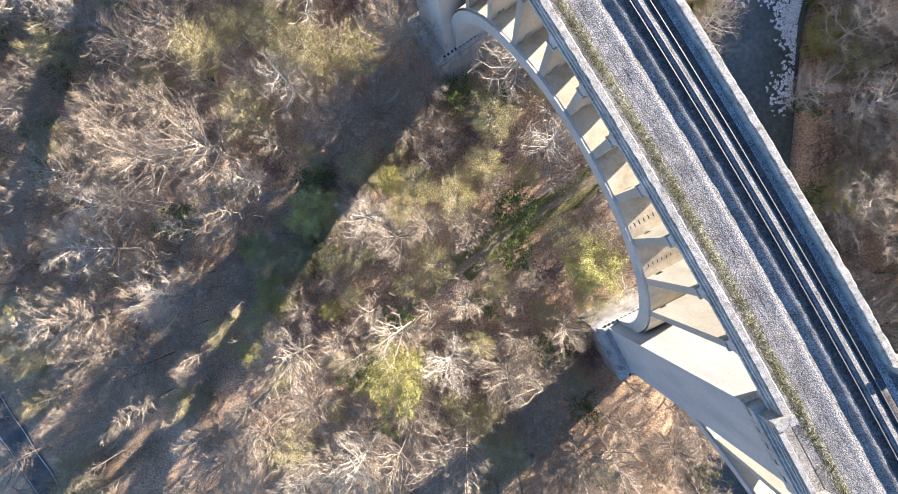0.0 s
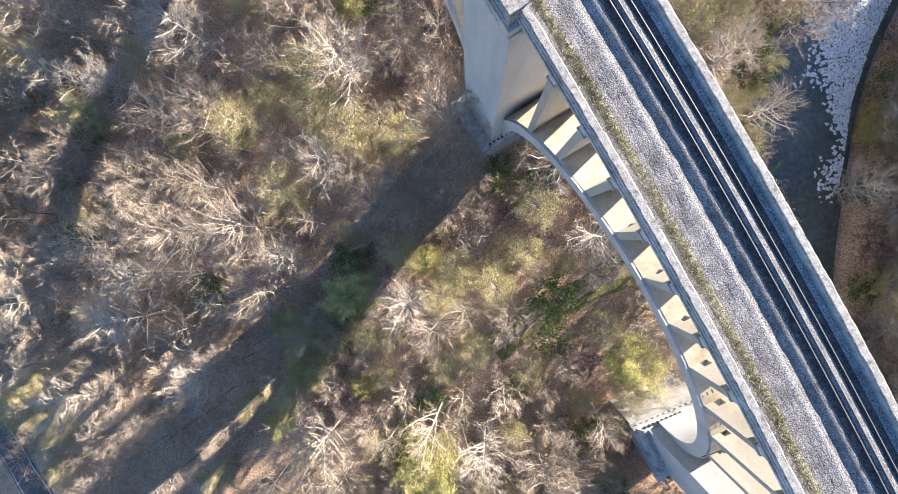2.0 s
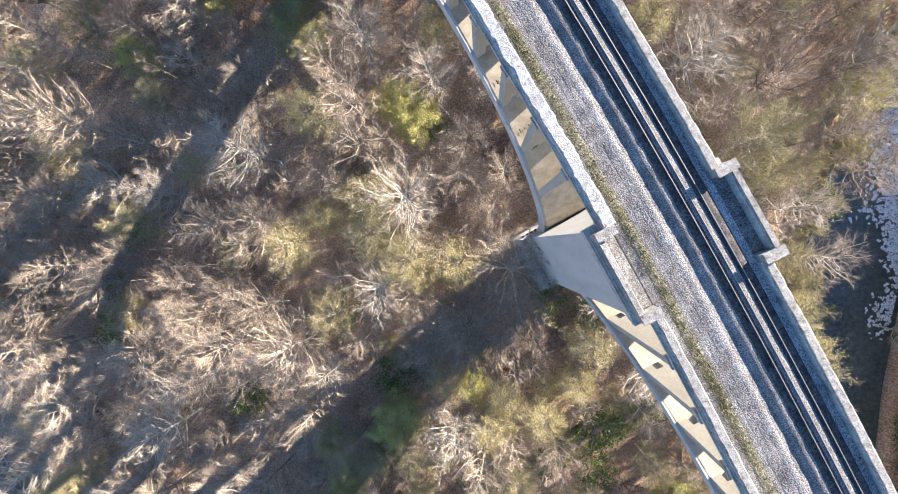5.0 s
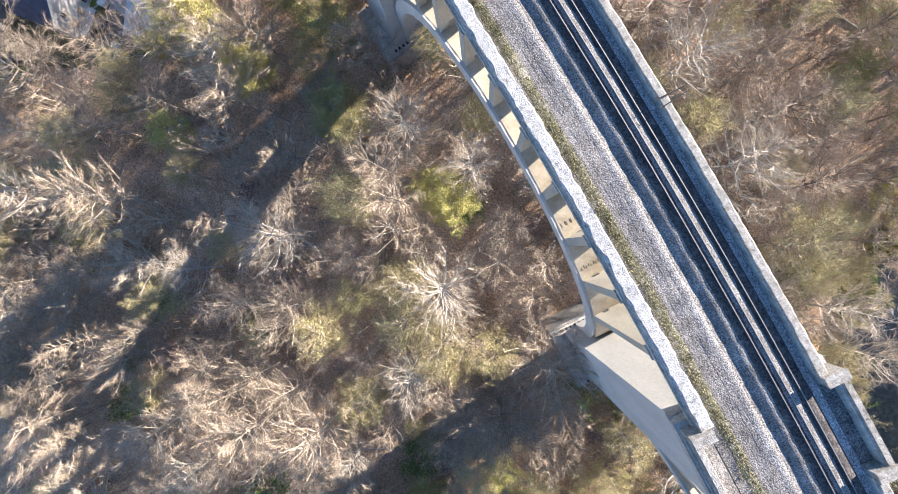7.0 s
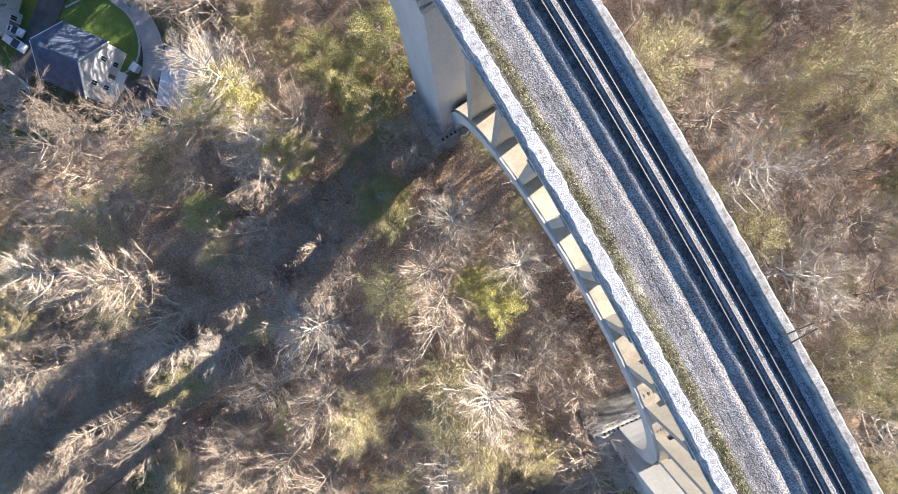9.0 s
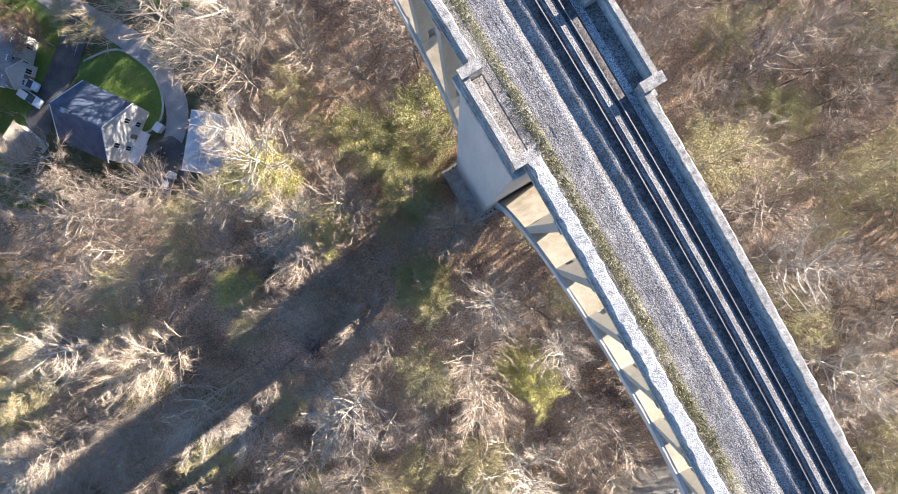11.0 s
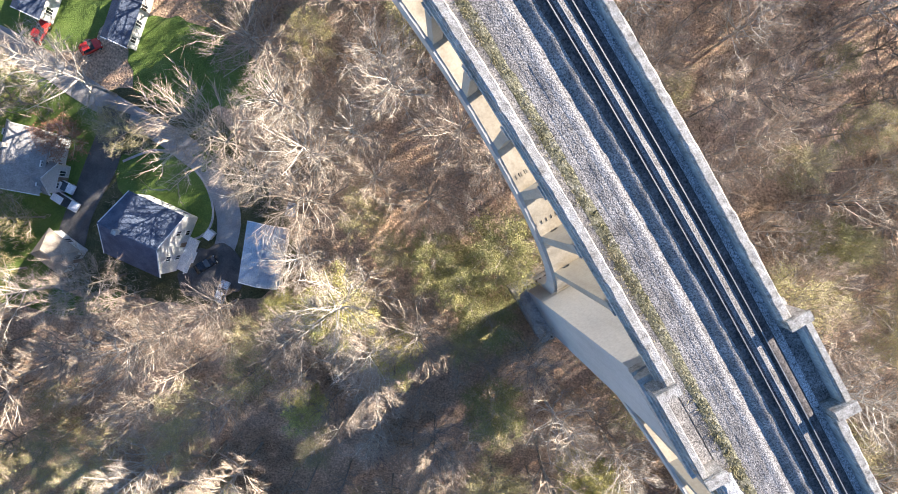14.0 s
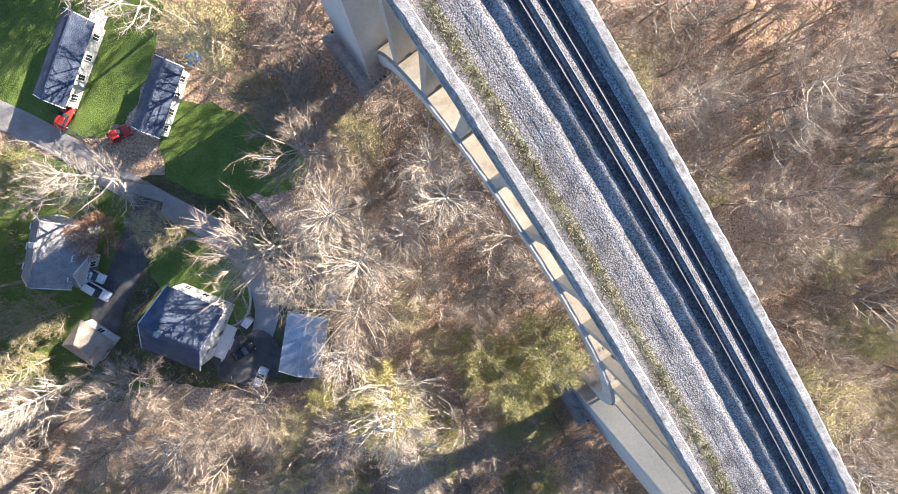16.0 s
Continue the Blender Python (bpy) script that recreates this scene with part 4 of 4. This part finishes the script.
class Kind:
    """One sort of tree: a few grown examples, used in turn."""

    def __init__(self, name, label, category, examples, group="trees of the valley wood"):
        self.stock = [plant(name, label, category, e, group) for e in examples]
        self.used = 0

    def put(self, x, y, size, r0, sink=0.15):
        m = pose(x, y, land(x, y) - sink, 0, 0, r0.uniform(0, 360)) @ Matrix.Diagonal((size, size, size * r0.uniform(0.92, 1.1), 1))
        k = self.used % len(self.stock)
        if self.used < len(self.stock):
            self.stock[k].matrix_world = m
        else:
            copy_thing(self.stock[k], m)
        self.used += 1


BARE = Kind("bare_tree", "leafless grey-brown deciduous tree with fine twigs", "tree", [grow(20 + i, 14.0 + i, 5.3 + 0.4 * (i % 3), 26, 7, 17, 0, 0, BARK, TWIG, TWIG, 0.2, 0.36, 1.5, 0.019) for i in range(6)])
WIDE = Kind("spreading_tree", "leafless brown tree with a wide twiggy crown", "tree", [grow(220 + i, 13.0 + i, 5.6 + 0.4 * (i % 3), 28, 7, 17, 0, 0, BARK, TWIG, TWIG, 0.22, 0.32, 1.5, 0.019) for i in range(4)])
SLIM = Kind("slender_tree", "tall thin leafless tree with steep pale limbs", "tree", [grow(200 + i, 16.0 + i, 3.3 + 0.2 * i, 18, 6, 14, 0, 0, BARK, TWIG, TWIG, 0.19, 0.34, 1.4, 0.019, (1.0, 1.8)) for i in range(5)])
PALE = Kind("pale_tree", "leafless pale-limbed tree with a broad open crown", "tree", [grow(40 + i, 16.5, 5.2, 28, 7, 16, 0, 0, PALE_BARK, PALE_TWIG, PALE_TWIG, 0.27, 0.28, 1.5, 0.019) for i in range(3)])
YELLOW = Kind("budding_tree", "deciduous tree in bright yellow-green spring bud", "tree", [grow(60 + i, 12.5, 3.9, 26, 7, 9, 16, 0.075, BARK, TWIG, BUD, 0.18, 0.18, 1.1) for i in range(3)])
HAZY = Kind("budding_tree", "half-bare tree with a haze of olive-yellow buds", "tree", [grow(80 + i, 14.0, 4.2, 24, 7, 10, 8, 0.068, BARK, TWIG, DULL_BUD, 0.2, 0.24, 1.3) for i in range(3)])
OLIVES = Kind("leafy_tree", "tree in dense olive-green young leaf", "tree", [grow(100 + i, 13.5, 4.4, 26, 7, 9, 15, 0.075, BARK, TWIG, OLIVE, 0.2, 0.14, 1.2) for i in range(2)])
RUSTY = Kind("budding_tree", "tree in rust-red spring bud", "tree", [grow(120, 9.5, 3.6, 22, 7, 9, 4, 0.1, BARK, TWIG, RUST, 0.16, 0.2, 1.1)])
SHRUB = Kind("shrub", "bare multi-stemmed shrub of thin twigs", "shrub", [grow(140 + i, 4.2, 2.3, 15, 5, 12, 0, 0, BARK, TWIG, TWIG, 0.08, 0.05, 0.9, 0.02) for i in range(2)], "shrubs of the valley wood")
GSHRUB = Kind("shrub", "low shrub in fresh green leaf", "shrub", [grow(150 + i, 3.6, 2.2, 13, 4, 7, 5, 0.1, BARK, TWIG, GREEN, 0.07, 0.05, 0.7) for i in range(2)], "shrubs of the valley wood")
MSHRUB = Kind("shrub", "mauve-brown thicket of bare twigs", "shrub", [grow(160 + i, 5.0, 2.8, 16, 5, 12, 0, 0, MAUVE, MAUVE, MAUVE, 0.09, 0.05, 1.0, 0.035) for i in range(2)], "shrubs of the valley wood")
SAPLING = Kind("sapling", "slender leafless sapling with a narrow crown", "tree", [grow(170 + i, 9.0 + i, 1.9, 12, 4, 13, 0, 0, BARK, TWIG, TWIG, 0.12, 0.25, 1.0, 0.018, (0.9, 1.6)) for i in range(4)], "saplings of the valley wood")

# trees that stand out: kind, x, y, size
MARKED = [(YELLOW, -17.8, -27.4, 1.56), (YELLOW, 22.2, -4.1, 1.26), (HAZY, -42.7, 45.4, 1.21), (YELLOW, -39.6, 70.3, 1.04), (HAZY, -50.8, -16.3, 0.88), (YELLOW, -89.2, 97.7, 0.88),
          (OLIVES, -73.9, 107.9, 1.04), (HAZY, -104.0, 82.1, 0.88), (OLIVES, -59.9, 83.1, 1.10), (YELLOW, -36.6, 68.5, 0.88), (YELLOW, -94.3, 76.9, 0.88), (OLIVES, -63.5, 111.5, 1.26), (OLIVES, -63.8, 99.1, 1.04),
          (HAZY, -36.0, 40.7, 1.04), (HAZY, -65.9, -35.3, 0.99), (HAZY, 19.6, -28.6, 0.77), (PALE, -23.6, 5.1, 1.10), (PALE, -96.7, 50.2, 1.10), (PALE, -88.8, 139.9, 1.16), (PALE, -87.1, 98.9, 1.26),
          (PALE, -82.6, 90.6, 1.04), (PALE, -138.1, 128.0, 1.04), (RUSTY, -142.5, 118.4, 0.99), (OLIVES, -152.4, 126.4, 0.88), (HAZY, -130.6, 121.2, 0.66), (OLIVES, -161.3, 122.9, 0.88), (HAZY, -115.3, 144.7, 1.21),
          (YELLOW, -100.8, 94.6, 0.44), (HAZY, -14.3, 12.8, 0.99), (HAZY, 0.9, 16.8, 0.77), (PALE, -106.2, 117.7, 0.99), (PALE, -96.8, 122.4, 1.10), (PALE, -102.6, 129.5, 1.04), (MSHRUB, -38.6, -17.9, 1.21), (MSHRUB, -46.0, -23.2, 1.21), (MSHRUB, -33.7, -23.4, 0.99),
          (GSHRUB, -101.2, 40.2, 1.43), (GSHRUB, -107.0, 27.5, 1.65), (GSHRUB, -38.8, -5.3, 0.88), (GSHRUB, 6.6, 8.2, 1.32), (GSHRUB, -105.2, 17.6, 1.32), (GSHRUB, -19.4, -17.4, 0.99), (GSHRUB, -118.1, 119.3, 0.66), (GSHRUB, -71.1, 5.0, 1.21),
          (OLIVES, -6.1, 122.1, 0.88), (OLIVES, 32.3, 98.9, 0.77), (HAZY, 22.0, 80.5, 0.88), (YELLOW, 45.6, 78.0, 0.77), (HAZY, 30.5, 61.7, 0.99), (PALE, 69.7, 32.9, 0.88), (HAZY, -83.2, 147.9, 1.10), (HAZY, -26.8, -2.4, 0.88), (HAZY, -13.0, -0.9, 0.83), (HAZY, -5.6, 9.2, 0.88), (HAZY, 8.9, 14.4, 0.77), (HAZY, -29.5, -11.3, 0.66), (HAZY, -39.4, -1.5, 0.77), (HAZY, 13.2, -14.2, 0.77), (YELLOW, -53.9, -24.7, 0.66), (YELLOW, -46.1, -11.1, 0.61), (HAZY, -0.5, -22.0, 0.77), (OLIVES, -69.2, 105.0, 0.99), (HAZY, -124.5, 152.8, 1.10), (PALE, -136.0, 156.4, 0.99),
          (YELLOW, -78.6, 90.2, 0.88), (HAZY, -16.0, -8.8, 0.83), (YELLOW, -34.7, -15.2, 0.55), (HAZY, -31.7, 37.7, 0.99), (HAZY, -59.9, 42.0, 0.99), (HAZY, -57.0, 80.2, 0.99)]
EYES = [(0, 0), (-17, 39), (-42, 78), (-63, 104), (-88, 135)]
CLEAR = [(-127.0, 103.7, 9.6), (-149.7, 113.4, 9.0), (-106.5, 102.9, 7.8), (-145.0, 97.8, 6.0), (-150.5, 145.8, 9.6), (-135.2, 143.5, 8.4), (-117.5, 97.2, 7.2), (-125.5, 111.5, 10.8), (-122.5, 134.1, 12.0), (-134.3, 134.0, 8.4), (-143.6, 139.9, 8.4), (-157.9, 141.0, 12.0), (-143.9, 107.5, 6.0), (-152.4, 155.2, 14.4), (-138.5, 150.5, 7.2), (-102.7, 111.8, 3.0), (-66.1, -53.3, 10.8), (-56.0, -60.6, 8.4), (-8.0, -9.5, 3.6)]
LANES = [[(-205.8, 144.0), (-164.2, 136.1), (-137.6, 125.4), (-119.3, 117.5), (-114.1, 109.2), (-118.8, 94.7)], [(-137.6, 125.4), (-141.3, 110.0), (-144.5, 96.6)], [(-172.0, 22.0), (-122.0, -47.0), (-92.0, -92.0), (-72.0, -140.0)], [(23.3, 13.9), (4.3, 1.9), (-11.8, -10.9), (-28.5, -22.1), (-40.5, -29.3)]]


def off_bridge(x, y):
    return math.hypot(x - BEND[0], y - BEND[1]) - RADIUS


def free(x, y, gap):
    off = off_bridge(x, y)
    if abs(off) < 11.5:
        s = (math.atan2(y - BEND[1], x - BEND[0]) - PIER_AT) * RADIUS
        if abs(s - SPAN * round(s / SPAN)) < 8.2 + gap * 0.3 and abs(off) < 10 + gap * 0.3:
            return False
    if to_line(x, y, RIVER) < RIVER_HALF + 1.5:
        return False
    if any(math.hypot(x - a, y - b) < r for a, b, r in CLEAR):
        return False
    return all(to_line(x, y, l) > (3.6, 3.6, 5.5, 1.6)[i] + gap * 0.2 for i, l in enumerate(LANES))


wood = random.Random(77)
stood = [(x, y, 3.6 if k not in (SHRUB, GSHRUB, MSHRUB) else 1.8) for k, x, y, _ in MARKED]
for k, x, y, size in MARKED:
    k.put(x, y, size, wood)


CLEARINGS = [(-79.1, -47.3, 9.6), (-67.5, -39.2, 8.4), (-57.6, -31.2, 6.0), (-122.1, 157.5, 9.6), (-130.0, 165.7, 8.4), (-114.0, 165.5, 7.2), (-126.4, 176.0, 7.2)]


budding = random.Random(91)
for i in range(420):
    x, y = budding.uniform(-52, 24), budding.uniform(-40, 22)
    if len(stood) > len(MARKED) + 34:
        break
    if off_bridge(x, y) > -12 or not free(x, y, 3.0) or any((x - a) ** 2 + (y - b) ** 2 < ((3.0 + g) * 0.66) ** 2 for a, b, g in stood):
        continue
    stood.append((x, y, 3.0))
    (HAZY, HAZY, GSHRUB, HAZY, YELLOW, MSHRUB)[i % 6].put(x, y, budding.uniform(0.55, 0.85) if i % 6 not in (2, 5) else budding.uniform(0.8, 1.2), budding)


def scatter(kinds, tries, gap, low, high, most):
    done = 0
    for _ in range(tries):
        if done >= most:
            break
        x, y = wood.uniform(-195, 92), wood.uniform(-85, 196)
        if min(max(abs(x - a) / 116, abs(y - b) / 70) for a, b in EYES) > 1 or not free(x, y, gap):
            continue
        if any((x - a) ** 2 + (y - b) ** 2 < r * r for a, b, r in CLEARINGS):
            continue
        if any((x - a) ** 2 + (y - b) ** 2 < ((gap + g) * 0.66) ** 2 for a, b, g in stood):
            continue
        stood.append((x, y, gap))
        kinds[int(wood.random() * len(kinds))].put(x, y, wood.uniform(low, high), wood)
        done += 1
    return done


scatter([BARE, WIDE, BARE, WIDE, BARE, PALE, HAZY, HAZY], 15000, 4.8, 0.85, 1.25, 430)
scatter([SLIM], 18000, 2.9, 0.75, 1.15, 270)
scatter([SAPLING], 18000, 2.0, 0.8, 1.4, 330)
scatter([SHRUB, SHRUB, SHRUB, MSHRUB, GSHRUB], 14000, 1.4, 0.7, 1.35, 130)


# the steep wood on the river's far bank
bank = random.Random(5)
for i in range(760):
    x, y = bank.uniform(68, 128), bank.uniform(-85, 120)
    if to_line(x, y, RIVER) < RIVER_HALF + 1.8 or any((x - a) ** 2 + (y - b) ** 2 < (1.3 + g * 0.4) ** 2 for a, b, g in stood):
        continue
    stood.append((x, y, 2.0))
    (BARE, HAZY, WIDE, PALE, WIDE, MSHRUB, BARE, SHRUB, WIDE)[i % 9].put(x, y, bank.uniform(0.65, 1.05), bank)
# budding scrub along both banks
for i in range(90):
    y = bank.uniform(-20, 110)
    x = 62 + 0.2 * max(0, y - 50) + bank.choice((-1, 1)) * (RIVER_HALF + bank.uniform(1.5, 4.5))
    if to_line(x, y, RIVER) > RIVER_HALF + 1.0 and abs(off_bridge(x, y)) > 9:
        (HAZY, MSHRUB, GSHRUB, YELLOW, SHRUB)[i % 5].put(x, y, bank.uniform(0.35, 0.6) if i % 5 in (0, 3) else bank.uniform(0.9, 1.3), bank)


# ------------------------------------------------------------------ brush, foam with sun glare, and far woods
def brush():
    """Dry stalks, seedlings and dead sticks all over the wood's floor."""
    r0 = random.Random(31)
    verts, faces = [], []
    for _ in range(52000):
        x, y = r0.uniform(-195, 92), r0.uniform(-85, 196)
        if min(max(abs(x - a) / 116, abs(y - b) / 70) for a, b in EYES) > 1 or not free(x, y, 0):
            continue
        if noise.noise((x * 0.06, y * 0.06, 3.0)) < -0.3:
            continue
        c = Vector((x, y, land(x, y) - 0.05))
        for _ in range(7):
            d = Vector((r0.gauss(0, 0.7), r0.gauss(0, 0.7), 1)).normalized()
            spike(verts, faces, c + Vector((r0.gauss(0, 0.35), r0.gauss(0, 0.35), 0)), d, r0.uniform(0.4, 1.5), 0.05, r0)
    tagged(soup("brush", verts, faces, DRY), "tan dry stalks and seedlings over the woodland floor", "undergrowth", kind="stuff")


def foam():
    """Broken white water on the shallows, with white flecks added for sun glare."""
    r0 = random.Random(8)
    verts, faces = [], []
    for _ in range(60000):
        t = r0.random()
        y = 30 + 112 * t
        mid = next(ax + (bx - ax) * (y - ay) / (by - ay) for (ax, ay), (bx, by) in zip(RIVER, RIVER[1:]) if by <= y <= ay)
        o = r0.uniform(-9.5, 10.0)
        x = mid + o
        if to_line(x, y, RIVER) > RIVER_HALF - 0.4:
            continue
        # flecks crowd upstream to the east, where they imitate glare on the water
        thick = 1.5 * smooth01(y + 1.3 * o, 38, 78) - 0.75 + 0.05 * o
        if noise.noise((x * 0.1, y * 0.1, 6.0)) + 0.8 * noise.noise((x * 1.1, y * 1.1, 2.0)) > thick:
            continue
        n, a0, q = 6, r0.uniform(0, 6.28), len(verts)
        w, h = r0.uniform(0.1, 0.36), r0.uniform(0.07, 0.2)
        for i in range(n):
            a = 2 * math.pi * i / n
            e = r0.uniform(0.6, 1.2)
            px, py = math.cos(a) * w * e, math.sin(a) * h * e
            verts.append((x + px * math.cos(a0) - py * math.sin(a0), y + px * math.sin(a0) + py * math.cos(a0), -5.97))
        verts.append((x, y, -5.9))
        for i in range(n):
            faces.append((q + i, q + (i + 1) % n, q + n))
    tagged(soup("white_water", verts, faces, FOAM_GLARE), "flecks of white water breaking over river shallows, and of painted sun glare", "foam", kind="stuff")


def far_woods():
    """The same woods going on beyond the walk's sight."""
    r0 = random.Random(21)
    wv, wf = [], []
    done = 0
    while done < 420:
        x, y = r0.uniform(-330, 260), r0.uniform(-220, 340)
        if min(max(abs(x - a) / 116, abs(y - b) / 70) for a, b in EYES) < 1 or not free(x, y, 4):
            continue
        done += 1
        c = Vector((x, y, land(x, y) - 0.2))
        tall = r0.uniform(11, 18)
        tube(wv, wf, [c, c + Vector((0, 0, tall * 0.5)), c + Vector((r0.uniform(-1, 1), r0.uniform(-1, 1), tall))], [0.28, 0.18, 0.04], 4)
        for k in range(26):
            p = c + Vector((0, 0, tall * r0.uniform(0.3, 0.95)))
            a = r0.uniform(0, 6.28)
            d = Vector((math.cos(a), math.sin(a), r0.uniform(0.4, 1.2))).normalized()
            ln = r0.uniform(2, 5)
            spike(wv, wf, p, d, ln, 0.09, r0)
            for _ in range(9):
                spike(wv, wf, p + d * ln * r0.uniform(0.3, 1), (d + Vector((r0.gauss(0, 0.8), r0.gauss(0, 0.8), 0.3))).normalized(), r0.uniform(0.8, 1.8), 0.07, r0)
    tagged(soup("far_woods", wv, wf, TWIG), "leafless grey-brown woods over the valley sides", "woods", kind="stuff")


# a pole and its wires beside the lower road
pole = thing("utility_pole", "weathered wooden utility pole with slack pale wires", "utility pole", pose(-118.3, 8.9, land(-118.3, 8.9) - 0.5, 0, 0, 8))
pv, pf = [], []
tube(pv, pf, [Vector((0, 0, 0)), Vector((0, 0, 5)), Vector((0, 0, 10.5))], [0.17, 0.15, 0.11], 8)
ob = soup("post", pv, pf, WOOD)
ob.parent = pole
bm = bmesh.new()
box(bm, -0.06, 0.06, -1.2, 1.2, 9.6, 9.75, 0.01)
part("crossarm", bm, WOOD, pole)
for o in (-1.05, 0.0, 1.05):
    bm = bmesh.new()
    bmesh.ops.create_cone(bm, cap_ends=True, segments=8, radius1=0.06, radius2=0.04, depth=0.18, matrix=Matrix.Translation((0, o, 9.84)))
    part("insulator", bm, TRIM, pole)
    pv, pf = [], []
    tube(pv, pf, [Vector((-60 * i / 12, o + 4 * i / 12, 9.92 - 1.3 * math.sin(math.pi * i / 12))) for i in range(13)], [0.03] * 13, 4)
    ob = soup("wire", pv, pf, WIRE)
    ob.parent = pole

# fallen stems on the floor of the wood
logs = random.Random(55)
for i in range(46):
    while True:
        x, y = logs.uniform(-180, 78), logs.uniform(-75, 185)
        if min(max(abs(x - a) / 106, abs(y - b) / 62) for a, b in EYES) < 1 and free(x, y, 3) and not (x < -114 and y > 76):
            break
    lv, lf = [], []
    a, ln = logs.uniform(0, 3.14), logs.uniform(4, 10)
    pts = []
    for k in range(6):
        px, py = x + math.cos(a) * ln * (k / 5 - 0.5), y + math.sin(a) * ln * (k / 5 - 0.5)
        pts.append(Vector((px, py, land(px, py) + 0.14)))
    tube(lv, lf, pts, [0.16, 0.16, 0.14, 0.12, 0.09, 0.05], 6)
    for k in range(5):
        d = Vector((math.cos(a + logs.choice((-0.8, 0.8))), math.sin(a + logs.choice((-0.8, 0.8))), 0.3)).normalized()
        spike(lv, lf, pts[2].lerp(pts[5], logs.random()), d, logs.uniform(0.8, 2.0), 0.05, logs)
    tagged(soup("fallen_log", lv, lf, PALE_BARK), "bleached fallen trunk lying on the leaf litter", "log", "fallen trunks")

brush()
foam()
far_woods()
